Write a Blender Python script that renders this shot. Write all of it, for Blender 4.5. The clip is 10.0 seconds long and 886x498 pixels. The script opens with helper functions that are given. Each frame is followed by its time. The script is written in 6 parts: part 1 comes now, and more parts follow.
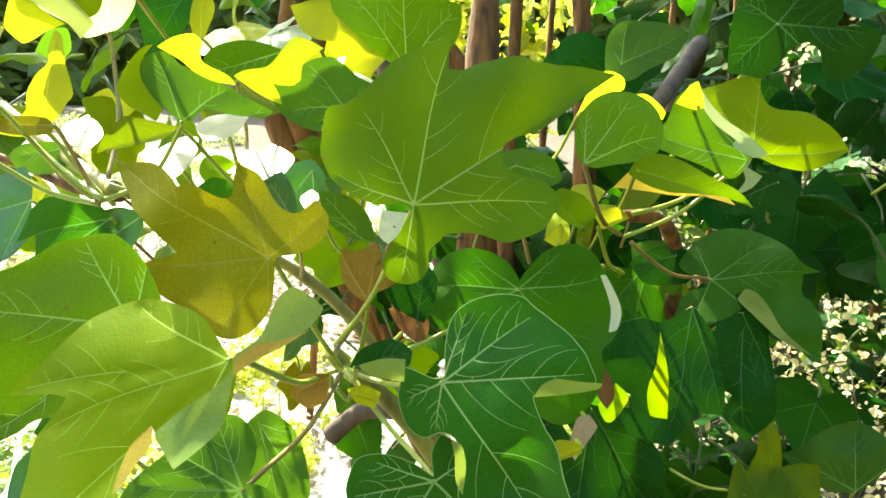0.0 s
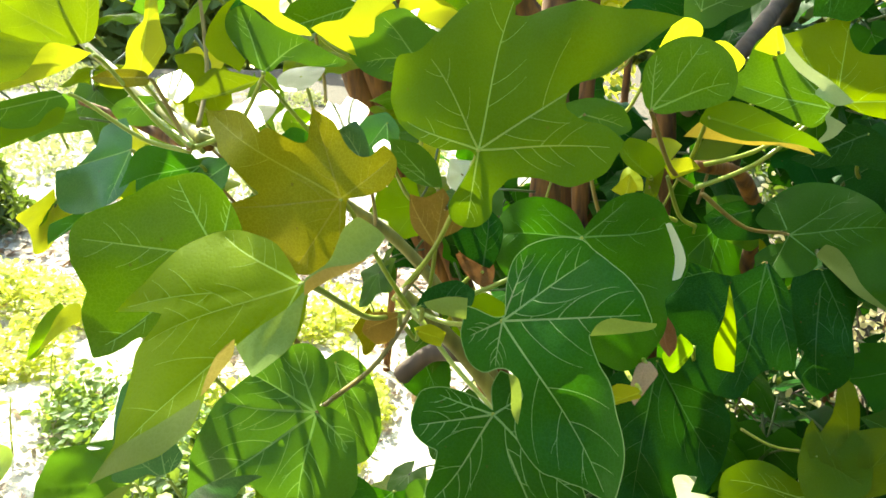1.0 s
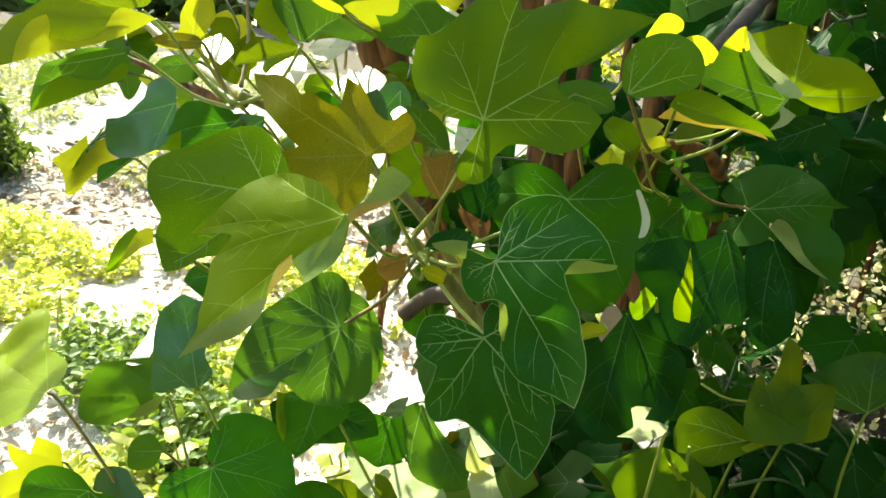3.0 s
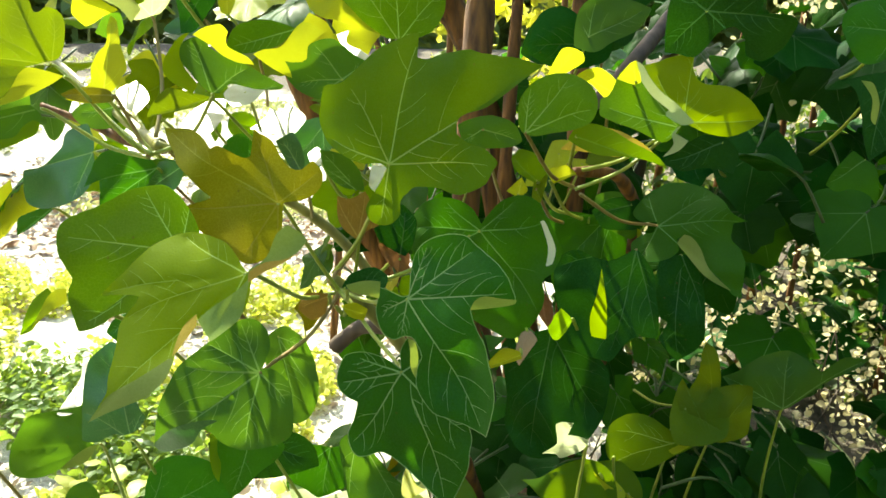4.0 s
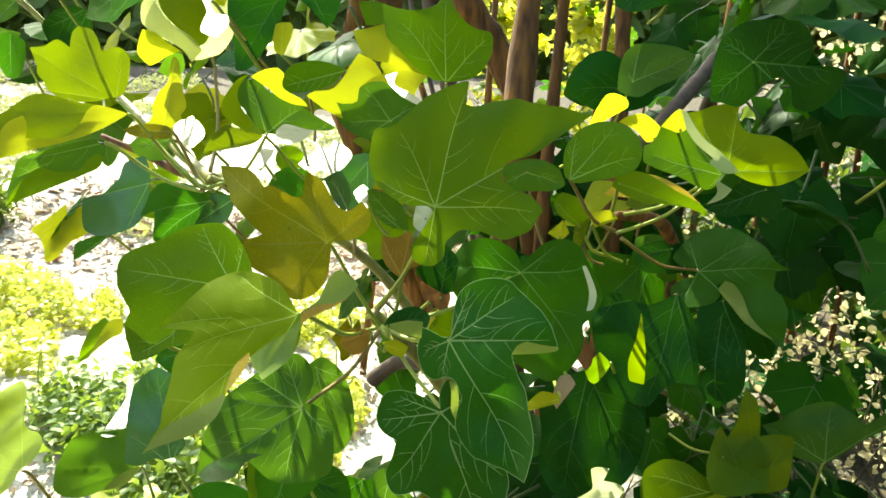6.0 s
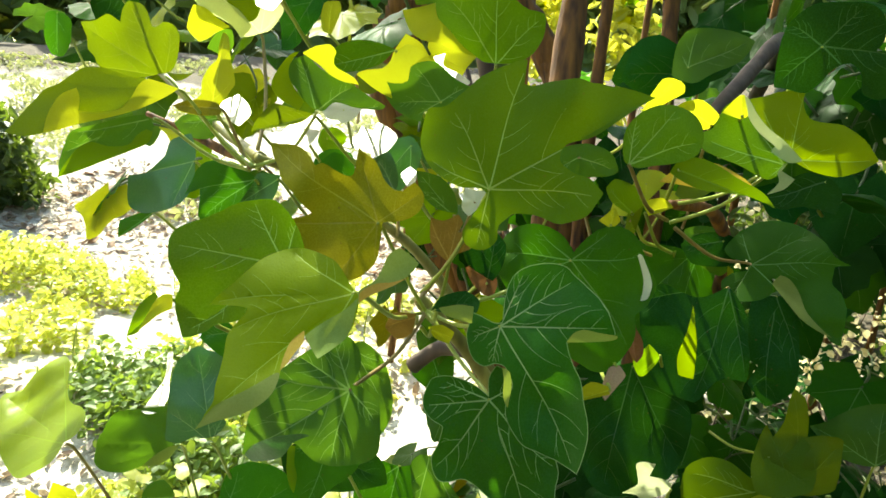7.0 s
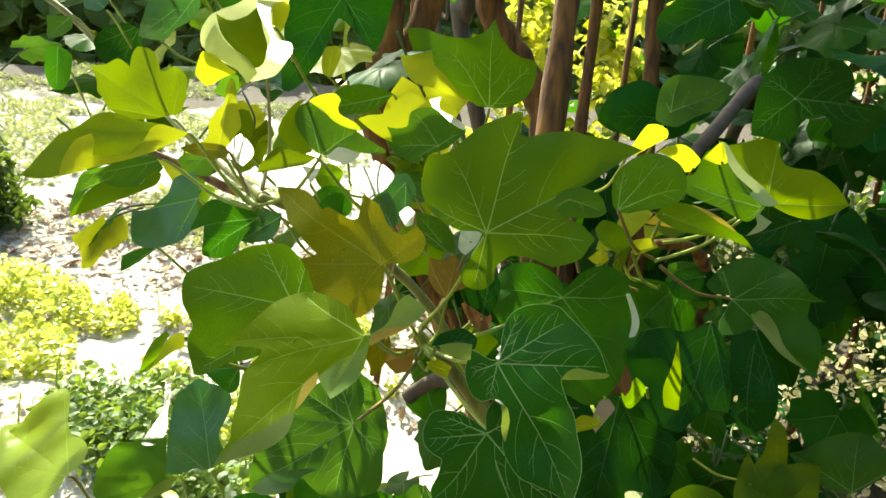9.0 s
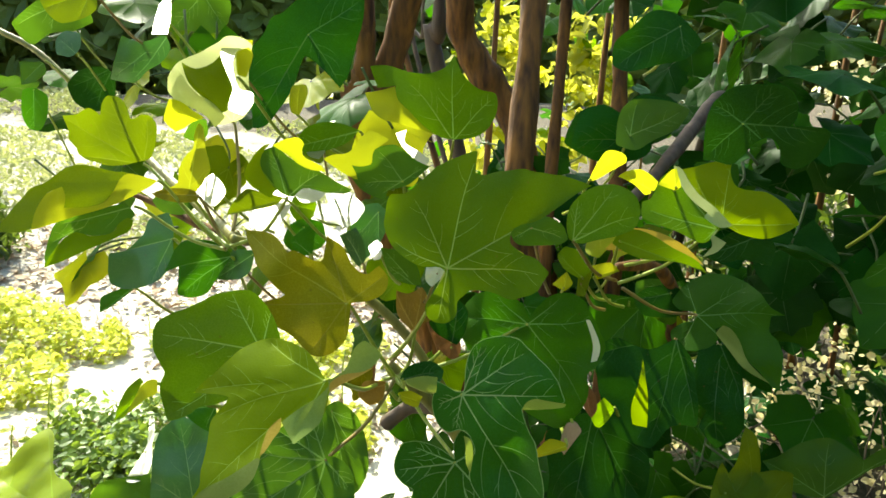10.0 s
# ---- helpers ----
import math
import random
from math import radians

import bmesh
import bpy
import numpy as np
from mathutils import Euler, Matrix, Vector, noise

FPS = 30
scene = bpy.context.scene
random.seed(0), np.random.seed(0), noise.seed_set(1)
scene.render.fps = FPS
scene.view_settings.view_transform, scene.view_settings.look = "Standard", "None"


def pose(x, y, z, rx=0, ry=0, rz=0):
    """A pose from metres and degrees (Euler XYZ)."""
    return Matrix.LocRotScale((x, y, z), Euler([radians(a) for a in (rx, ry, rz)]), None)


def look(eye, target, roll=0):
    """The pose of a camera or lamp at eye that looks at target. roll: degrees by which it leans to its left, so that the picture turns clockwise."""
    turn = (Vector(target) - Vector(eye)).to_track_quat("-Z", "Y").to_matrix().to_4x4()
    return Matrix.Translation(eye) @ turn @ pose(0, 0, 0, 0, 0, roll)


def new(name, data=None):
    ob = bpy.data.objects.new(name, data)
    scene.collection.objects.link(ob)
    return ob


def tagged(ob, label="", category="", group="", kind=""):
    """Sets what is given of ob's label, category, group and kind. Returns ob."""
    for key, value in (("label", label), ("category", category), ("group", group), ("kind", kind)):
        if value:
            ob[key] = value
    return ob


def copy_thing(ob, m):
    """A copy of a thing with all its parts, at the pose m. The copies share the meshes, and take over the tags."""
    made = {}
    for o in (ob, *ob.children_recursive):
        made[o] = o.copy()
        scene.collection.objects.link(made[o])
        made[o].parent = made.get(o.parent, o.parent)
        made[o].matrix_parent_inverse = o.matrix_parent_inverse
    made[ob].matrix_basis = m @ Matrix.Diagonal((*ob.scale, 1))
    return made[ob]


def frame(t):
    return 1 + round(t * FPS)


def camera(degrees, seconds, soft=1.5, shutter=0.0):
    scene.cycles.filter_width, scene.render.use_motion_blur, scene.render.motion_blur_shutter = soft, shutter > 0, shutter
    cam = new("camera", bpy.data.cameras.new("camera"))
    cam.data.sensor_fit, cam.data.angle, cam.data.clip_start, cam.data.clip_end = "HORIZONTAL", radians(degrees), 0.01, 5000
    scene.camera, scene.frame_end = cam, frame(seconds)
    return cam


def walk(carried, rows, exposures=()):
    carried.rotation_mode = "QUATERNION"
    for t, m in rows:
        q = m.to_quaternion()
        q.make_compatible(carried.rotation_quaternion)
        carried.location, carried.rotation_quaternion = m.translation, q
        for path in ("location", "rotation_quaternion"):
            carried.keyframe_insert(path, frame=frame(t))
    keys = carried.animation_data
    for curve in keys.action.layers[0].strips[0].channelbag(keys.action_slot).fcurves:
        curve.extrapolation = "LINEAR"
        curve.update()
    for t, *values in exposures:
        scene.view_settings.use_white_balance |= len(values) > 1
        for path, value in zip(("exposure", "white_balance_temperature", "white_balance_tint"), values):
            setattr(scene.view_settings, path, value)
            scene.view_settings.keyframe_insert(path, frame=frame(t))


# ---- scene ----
cam = camera(67.7, 10.0, 1.65)
PATH = [
    (0, (0.153, 0.156, 1.432), (-0.037, 2.118, 1.093), -0.1),
    (0.5, (0.167, 0.138, 1.426), (-0.174, 2.07, 1.039), -0.4),
    (1, (0.164, 0.141, 1.424), (-0.257, 2.043, 0.974), -0.5),
    (1.5, (0.149, 0.11, 1.419), (-0.322, 1.983, 0.901), 0.6),
    (2, (0.146, 0.088, 1.426), (-0.326, 1.935, 0.821), 1.1),
    (2.5, (0.147, 0.074, 1.426), (-0.3, 1.918, 0.795), 2.2),
    (2.7, (0.157, 0.067, 1.423), (-0.259, 1.935, 0.842), 2.9),
    (3.8, (0.202, 0.043, 1.46), (-0.111, 1.952, 0.955), 0.6),
    (4, (0.209, 0.049, 1.458), (-0.062, 1.964, 0.946), 0.4),
    (4.5, (0.215, 0.053, 1.469), (-0.048, 1.976, 0.989), 0.3),
    (5, (0.215, 0.046, 1.475), (-0.067, 1.992, 1.108), 0.7),
    (5.2, (0.217, 0.044, 1.475), (-0.081, 1.987, 1.106), 0.5),
    (6.3, (0.193, 0.042, 1.471), (-0.207, 1.949, 1.021), 1.9),
    (6.5, (0.19, 0.043, 1.473), (-0.232, 1.95, 1.042), 2.0),
    (7, (0.178, 0.048, 1.462), (-0.259, 1.944, 0.998), 2.6),
    (7.5, (0.159, 0.046, 1.469), (-0.27, 1.946, 1.016), 3.6),
    (8, (0.152, 0.04, 1.478), (-0.279, 1.945, 1.05), 3.5),
    (8.5, (0.165, 0.032, 1.48), (-0.228, 1.949, 1.07), 3.3),
    (9, (0.169, 0.023, 1.482), (-0.222, 1.943, 1.083), 3.1),
    (9.5, (0.182, 0.033, 1.478), (-0.184, 1.947, 1.027), 2.1),
    (10, (0.196, 0.014, 1.51), (-0.178, 1.942, 1.132), 0.9),
]
walk(cam, [(t, look(eye, target, roll)) for t, eye, target, roll in PATH], [(0.0, 2.52, 7050, -4), (1.0, 2.27, 7050, -4), (2.5, 1.75, 7050, -4), (4.8, 2.04, 7050, -4), (7.0, 1.81, 7050, -4), (8.3, 1.64, 7050, -4), (10.0, 1.66, 7050, -4)])
# ---- light ----
SUN_AZ, SUN_EL = radians(-40.0), radians(46.0)   # azimuth from +y (ahead), to the left
TO_SUN = Vector((math.sin(SUN_AZ) * math.cos(SUN_EL), math.cos(SUN_AZ) * math.cos(SUN_EL), math.sin(SUN_EL)))
world = bpy.data.worlds.new("world")
scene.world = world
world.use_nodes = True
wn = world.node_tree
sky = wn.nodes.new("ShaderNodeTexSky")
sky.sky_type, sky.sun_disc = "NISHITA", False
sky.sun_elevation, sky.sun_rotation = SUN_EL, SUN_AZ
sky.air_density, sky.dust_density, sky.ozone_density = 0.8, 2.5, 0.4   # humid, hazy sky
wn.nodes["Background"].inputs["Strength"].default_value = 0.20
wn.links.new(sky.outputs["Color"], wn.nodes["Background"].inputs["Color"])
sun_data = bpy.data.lights.new("sun", "SUN")
sun_data.energy, sun_data.angle, sun_data.color = 5.0, radians(0.5), (1.0, 0.95, 0.86)
new("sun", sun_data).matrix_world = look(TO_SUN * 20, (0, 0, 0))


# ---- materials ----
def nodes_of(name):
    m = bpy.data.materials.new(name)
    m.use_nodes = True
    t = m.node_tree
    b = t.nodes["Principled BSDF"]
    return m, t, b, t.nodes["Material Output"]


def node(t, kind, **kw):
    n = t.nodes.new(kind)
    for key, value in kw.items():
        if key in n.inputs:
            n.inputs[key].default_value = value
    return n


def ramp(t, source, stops):
    n = t.nodes.new("ShaderNodeValToRGB")
    e = n.color_ramp.elements
    while len(e) < len(stops):
        e.new(0.5)
    for k, (at, c) in enumerate(stops):
        e[k].position, e[k].color = at, (*c, 1)
    t.links.new(source, n.inputs["Fac"])
    return n.outputs["Color"]


def blend(t, fac, a, b, how="MIX"):
    n = t.nodes.new("ShaderNodeMix")
    n.data_type, n.blend_type = "RGBA", how
    for value, k in ((fac, 0), (a, 6), (b, 7)):
        if isinstance(value, (int, float)):
            n.inputs[k].default_value = value
        elif isinstance(value, tuple):
            n.inputs[k].default_value = (*value, 1)
        else:
            t.links.new(value, n.inputs[k])
    return n.outputs[2]


def maths(t, how, a, b=0.5):
    n = t.nodes.new("ShaderNodeMath")
    n.operation = how
    for value, k in ((a, 0), (b, 1)):
        if isinstance(value, (int, float)):
            n.inputs[k].default_value = value
        else:
            t.links.new(value, n.inputs[k])
    return n.outputs[0]


def leaf_material(name, dark, light, through_col, thin, rough=0.42, fine=420.0, hue=0.03, shine=0.3):
    """A leaf blade: patchy green, a fine net of veinlets, light shining through."""
    m, t, b, out = nodes_of(name)
    co = t.nodes.new("ShaderNodeTexCoord").outputs["Object"]
    info = t.nodes.new("ShaderNodeObjectInfo")
    big = node(t, "ShaderNodeTexNoise", Scale=22.0, Detail=4.0)
    net = t.nodes.new("ShaderNodeTexVoronoi")
    net.feature = "DISTANCE_TO_EDGE"
    net.inputs["Scale"].default_value = fine
    cells = node(t, "ShaderNodeTexVoronoi", Scale=95.0)
    small = node(t, "ShaderNodeTexNoise", Scale=900.0, Detail=3.0)
    for n in (big, net, cells, small):
        t.links.new(co, n.inputs["Vector"])
    col = ramp(t, big.outputs["Fac"], ((0.3, dark), (0.7, light)))
    col = blend(t, maths(t, "MULTIPLY", small.outputs["Fac"], 0.25), col, tuple(c * 0.55 for c in dark))
    line = maths(t, "LESS_THAN", net.outputs["Distance"], 0.07)
    col = blend(t, maths(t, "MULTIPLY", line, 0.16), col, tuple(min(1, c * 1.9 + 0.03) for c in light))
    # a few small brown specks
    speck = node(t, "ShaderNodeTexVoronoi", Scale=70.0)
    t.links.new(co, speck.inputs["Vector"])
    few = maths(t, "MULTIPLY", maths(t, "LESS_THAN", speck.outputs["Distance"], 0.07), maths(t, "GREATER_THAN", speck.outputs["Color"], 0.62))
    col = blend(t, maths(t, "MULTIPLY", few, 0.6), col, (0.09, 0.05, 0.015))
    hsv = t.nodes.new("ShaderNodeHueSaturation")
    t.links.new(maths(t, "ADD", maths(t, "MULTIPLY", info.outputs["Random"], hue), 0.5 - hue / 2), hsv.inputs["Hue"])
    t.links.new(maths(t, "ADD", maths(t, "MULTIPLY", info.outputs["Random"], 0.3), 0.85), hsv.inputs["Value"])
    t.links.new(col, hsv.inputs["Color"])
    t.links.new(hsv.outputs["Color"], b.inputs["Base Color"])
    b.inputs["Roughness"].default_value = rough
    b.inputs["Specular IOR Level"].default_value = shine
    tc = blend(t, big.outputs["Fac"], tuple(c * 0.75 for c in through_col), through_col)
    tc = blend(t, maths(t, "MULTIPLY", line, 0.25), tc, tuple(c * 0.6 for c in through_col))
    tr = t.nodes.new("ShaderNodeBsdfTranslucent")
    t.links.new(tc, tr.inputs["Color"])
    pucker = node(t, "ShaderNodeTexNoise", Scale=32.0, Detail=1.0)
    t.links.new(co, pucker.inputs["Vector"])
    relief = maths(t, "ADD", maths(t, "MULTIPLY", cells.outputs["Distance"], 0.6), maths(t, "MULTIPLY", net.outputs["Distance"], 0.6))
    relief = maths(t, "ADD", relief, maths(t, "MULTIPLY", pucker.outputs["Fac"], 2.0))
    bump = node(t, "ShaderNodeBump", Strength=0.32, Distance=0.0012)
    t.links.new(relief, bump.inputs["Height"])
    t.links.new(bump.outputs["Normal"], b.inputs["Normal"])
    mix = t.nodes.new("ShaderNodeMixShader")
    mix.inputs[0].default_value = thin
    t.links.new(b.outputs[0], mix.inputs[1])
    t.links.new(tr.outputs[0], mix.inputs[2])
    t.links.new(mix.outputs[0], out.inputs["Surface"])
    return m


TONES = {}   # dark, light, colour of the light that comes through, share of it, roughness
TONES["mature"] = ((0.017, 0.088, 0.003), (0.032, 0.122, 0.005), (0.07, 0.25, 0.004), 0.34, 0.44)
# lighter and bluer: sky reflection put into the base colour
TONES["blue"] = ((0.042, 0.094, 0.018), (0.072, 0.135, 0.030), (0.05, 0.19, 0.02), 0.25, 0.3)
TONES["mid"] = ((0.018, 0.072, 0.006), (0.034, 0.11, 0.010), (0.12, 0.26, 0.010), 0.40, 0.42)
TONES["spring"] = ((0.038, 0.092, 0.003), (0.062, 0.125, 0.004), (0.21, 0.37, 0.005), 0.5, 0.5)
TONES["olive"] = ((0.066, 0.11, 0.004), (0.092, 0.148, 0.005), (0.22, 0.30, 0.005), 0.38, 0.45)
TONES["bronze"] = ((0.165, 0.150, 0.004), (0.225, 0.200, 0.005), (0.24, 0.215, 0.007), 0.24, 0.5)
# bright yellow: sun glow put into the colour, also for lit patches
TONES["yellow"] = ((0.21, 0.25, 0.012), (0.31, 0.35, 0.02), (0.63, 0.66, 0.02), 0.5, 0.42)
TONES["gloss"] = ((0.012, 0.074, 0.004), (0.021, 0.108, 0.005), (0.06, 0.22, 0.005), 0.33, 0.40)
TONES["lime"] = ((0.128, 0.205, 0.003), (0.176, 0.262, 0.004), (0.31, 0.44, 0.003), 0.5, 0.5)
# whitish: sun glare put into the colour
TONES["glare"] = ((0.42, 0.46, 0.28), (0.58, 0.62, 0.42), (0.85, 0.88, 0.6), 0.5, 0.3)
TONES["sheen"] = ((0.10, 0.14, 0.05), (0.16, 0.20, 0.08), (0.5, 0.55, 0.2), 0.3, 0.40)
# lighter and yellower: the sun on this leaf put into its colour
TONES["silvery"] = ((0.15, 0.24, 0.015), (0.24, 0.33, 0.025), (0.52, 0.66, 0.03), 0.45, 0.38)
# very dark: shade among the rear leaves put into the colour
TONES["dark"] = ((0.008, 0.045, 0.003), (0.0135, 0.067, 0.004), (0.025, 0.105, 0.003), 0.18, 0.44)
TONES["fresh"] = ((0.044, 0.095, 0.003), (0.066, 0.13, 0.004), (0.18, 0.29, 0.004), 0.42, 0.5)
# pale: brightness of sunlit leaves put into the colour
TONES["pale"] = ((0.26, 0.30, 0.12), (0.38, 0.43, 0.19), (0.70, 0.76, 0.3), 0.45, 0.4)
TONES["under"] = ((0.13, 0.19, 0.035), (0.19, 0.25, 0.055), (0.34, 0.44, 0.05), 0.4, 0.5)
TONES["soft"] = ((0.060, 0.130, 0.003), (0.085, 0.172, 0.004), (0.15, 0.31, 0.004), 0.24, 0.5)
TONES["copper"] = ((0.18, 0.115, 0.018), (0.27, 0.17, 0.03), (0.4, 0.26, 0.04), 0.3, 0.5)
TONES["dry"] = ((0.09, 0.035, 0.014), (0.17, 0.08, 0.03), (0.3, 0.13, 0.04), 0.25, 0.7)
TONES["straw"] = ((0.30, 0.19, 0.12), (0.46, 0.32, 0.2), (0.5, 0.33, 0.15), 0.25, 0.7)
TONES["under_bronze"] = ((0.32, 0.22, 0.03), (0.42, 0.29, 0.045), (0.5, 0.36, 0.03), 0.4, 0.5)
LEAF, RIB = {}, {}
VEIN_TINT = (1.0, 1.12, 0.45)   # veins are paler and yellower than the blade
for tone, (da, li, th, sh, ro) in TONES.items():
    LEAF[tone] = leaf_material("leaf_" + tone, da, li, th, sh, ro, shine={"blue": 0.45, "glare": 0.5, "sheen": 0.9, "silvery": 0.2, "gloss": 0.10, "mature": 0.10, "dark": 0.05, "mid": 0.14}.get(tone, 0.08))
    up = {"gloss": 1.2, "mature": 1.2, "fresh": 1.7, "blue": 1.2, "lime": 1.5, "mid": 1.4}.get(tone, 1.3)
    more = {"gloss": 0.20, "mature": 0.08, "fresh": 0.12, "lime": 0.11, "bronze": 0.02, "blue": 0.12, "mid": 0.09, "dark": 0.025, "soft": 0.10}.get(tone, 0.008)
    RIB[tone] = leaf_material("vein_" + tone, tuple(c * up + more * k for c, k in zip(da, VEIN_TINT)), tuple(c * up + more * k for c, k in zip(li, VEIN_TINT)), tuple(min(0.9, c * (1 + (up - 1) * 0.3) + more * 0.6) for c in th), min(0.6, sh + 0.05), 0.5)



def stalk_material(name, a, b2, scale=60.0, rough=0.5, bumpy=0.3, stretch=0.15):
    """Bark or stalk: streaks along its length, with a rough skin."""
    m, t, b, out = nodes_of(name)
    co = t.nodes.new("ShaderNodeTexCoord").outputs["Object"]
    mp = t.nodes.new("ShaderNodeMapping")
    mp.inputs["Scale"].default_value = (1, 1, stretch)
    t.links.new(co, mp.inputs["Vector"])
    n1 = node(t, "ShaderNodeTexNoise", Scale=scale, Detail=6.0)
    n2 = node(t, "ShaderNodeTexNoise", Scale=scale * 0.2, Detail=2.0)
    t.links.new(mp.outputs[0], n1.inputs["Vector"])
    t.links.new(co, n2.inputs["Vector"])
    col = ramp(t, n1.outputs["Fac"], ((0.3, a), (0.7, b2)))
    col = blend(t, maths(t, "MULTIPLY", n2.outputs["Fac"], 0.5), col, tuple(c * 0.5 for c in a))
    t.links.new(col, b.inputs["Base Color"])
    b.inputs["Roughness"].default_value = rough
    bump = node(t, "ShaderNodeBump", Strength=bumpy, Distance=0.004)
    t.links.new(n1.outputs["Fac"], bump.inputs["Height"])
    t.links.new(bump.outputs["Normal"], b.inputs["Normal"])
    return m


PETIOLE = stalk_material("petiole_green", (0.22, 0.29, 0.025), (0.38, 0.44, 0.05), 80, 0.4, 0.1)
PETIOLE_RED = stalk_material("petiole_reddish", (0.2, 0.12, 0.03), (0.34, 0.28, 0.06), 80, 0.4, 0.1)
# darker petiole copy for scattered leaves, shade put into the colour
PETIOLE_SHADE = stalk_material("petiole_painted_shade", (0.05, 0.085, 0.015), (0.10, 0.14, 0.025), 80, 0.5, 0.1)
BARK = stalk_material("bark_brown", (0.035, 0.012, 0.003), (0.32, 0.135, 0.02), 75, 0.85, 1.0)
BARK_GREY = stalk_material("bark_grey", (0.045, 0.028, 0.018), (0.15, 0.10, 0.06), 50, 0.7, 0.5)
SHOOT = stalk_material("shoot_olive", (0.14, 0.13, 0.025), (0.32, 0.30, 0.06), 70, 0.5, 0.3)
TWIG = stalk_material("twig_dry", (0.06, 0.045, 0.03), (0.20, 0.15, 0.11), 90, 0.8, 0.4)


# ---- builders ----
from mathutils.geometry import delaunay_2d_cdt
def part(name, verts, faces, material, parent, label="", smooth=True):
    me = bpy.data.meshes.new(name)
    me.from_pydata(verts, [], faces)
    if smooth:
        me.polygons.foreach_set("use_smooth", [True] * len(me.polygons))
    me.materials.append(material)
    ob = new(name, me)
    ob.parent = parent
    return tagged(ob, label)


def thing(name, label, category, place=(0, 0, 0), group="", kind=""):
    ob = new(name)
    ob.location = place
    return tagged(ob, label, category, group, kind)


def spline(p, steps, closed=False):
    """Catmull-Rom through the points."""
    p = [Vector(q) for q in p]
    n, out = len(p), []
    for k in range(n if closed else n - 1):
        a, b, c, d = (p[(k + o) % n] if closed else p[min(max(k + o, 0), n - 1)] for o in (-1, 0, 1, 2))
        for s in range(steps):
            u = s / steps
            out.append(0.5 * ((2 * b) + (c - a) * u + (2 * a - 5 * b + 4 * c - d) * u * u + (3 * b - a - 3 * c + d) * u**3))
    return out if closed else out + [p[-1]]


def tube(points, r0, r1, sides=8, steps=5, knob=0.0, seed=0):
    """Vertices and faces of a tapered, slightly uneven tube."""
    path = spline(points, steps)
    verts, faces = [], []
    side = Vector((0.31, 0.2, 0.93))
    for k, p in enumerate(path):
        d = (path[min(k + 1, len(path) - 1)] - path[max(k - 1, 0)]).normalized()
        u = d.cross(side if abs(d.dot(side.normalized())) < 0.9 else Vector((1, 0, 0))).normalized()
        v = d.cross(u)
        r = r0 + (r1 - r0) * k / (len(path) - 1)
        for s in range(sides):
            a = 2 * math.pi * s / sides
            rr = r * (1 + knob * noise.noise((p + u * math.cos(a) * r) * 24 + Vector((seed, 0, 0))))
            verts.append(p + (u * math.cos(a) + v * math.sin(a)) * rr)
        if k:
            o = (k - 1) * sides
            for s in range(sides):
                faces.append((o + s, o + (s + 1) % sides, o + sides + (s + 1) % sides, o + sides + s))
    faces.append(tuple(range(sides))[::-1])
    faces.append(tuple(range(len(verts) - sides, len(verts))))
    return [tuple(v) for v in verts], faces


def blade(margin, cup, seed, rings=7, steps=4):
    """A leaf blade in its own plane: margin as (degrees, centimetres) round the point where the stalk joins. Returns the mesh and its height function."""
    edge = [Vector((r * 0.01 * math.cos(radians(a)), r * 0.01 * math.sin(radians(a)), 0)) for a, r in margin]
    size = max(e.length for e in edge)
    edge = spline(edge, steps, True)

    def lift(x, y):
        s = math.hypot(x, y) / size
        wave = noise.noise((x * 24 + seed * 3.7, y * 24, seed)) * 0.011 * min(1, s * 1.6)
        ripple = 0.0028 * s * s * math.sin(9 * math.atan2(y, x) + seed)
        return wave * (size / 0.08) + ripple - cup * size * s * s * 0.55

    verts, faces, n = [(0, 0, 0)], [], len(edge)
    for k in range(1, rings + 1):
        s = (k / rings) ** 0.85
        verts += [(e.x * s, e.y * s, lift(e.x * s, e.y * s)) for e in edge]
    for i in range(n):
        faces.append((0, 1 + i, 1 + (i + 1) % n))
    for k in range(rings - 1):
        o = 1 + k * n
        for i in range(n):
            j = (i + 1) % n
            faces.append((o + i, o + n + i, o + n + j, o + j))
    return verts, faces, edge, lift


def strip(path, w0, w1, lift, verts, faces, high=0.0006):
    """A raised rib along a path on the blade."""
    o = len(verts)
    for k, p in enumerate(path):
        d = (path[min(k + 1, len(path) - 1)] - path[max(k - 1, 0)]).normalized()
        s = Vector((-d.y, d.x, 0)) * (w0 + (w1 - w0) * k / (len(path) - 1))
        for q, h in ((p - s, 0.0001), (p, high), (p + s, 0.0001)):
            verts.append((q.x, q.y, lift(q.x, q.y) + h))
        if k:
            for c in (0, 1):
                a = o + 3 * k + c
                faces.append((a - 3, a, a + 1, a - 2))


def inside(p, edge):
    hit, n = False, len(edge)
    for i in range(n):
        a, b = edge[i], edge[i - 1]
        if (a.y > p.y) != (b.y > p.y) and p.x < (b.x - a.x) * (p.y - a.y) / (b.y - a.y) + a.x:
            hit = not hit
    return hit


def ribbon(path, w0, w1):
    """The outline of a tapering vein along a path in the leaf's plane."""
    left, right = [], []
    for k, p in enumerate(path):
        d = (path[min(k + 1, len(path) - 1)] - path[max(k - 1, 0)]).normalized()
        s = Vector((-d.y, d.x, 0)) * (w0 + (w1 - w0) * k / (len(path) - 1))
        left.append(p - s)
        right.append(p + s)
    return left + right[::-1]


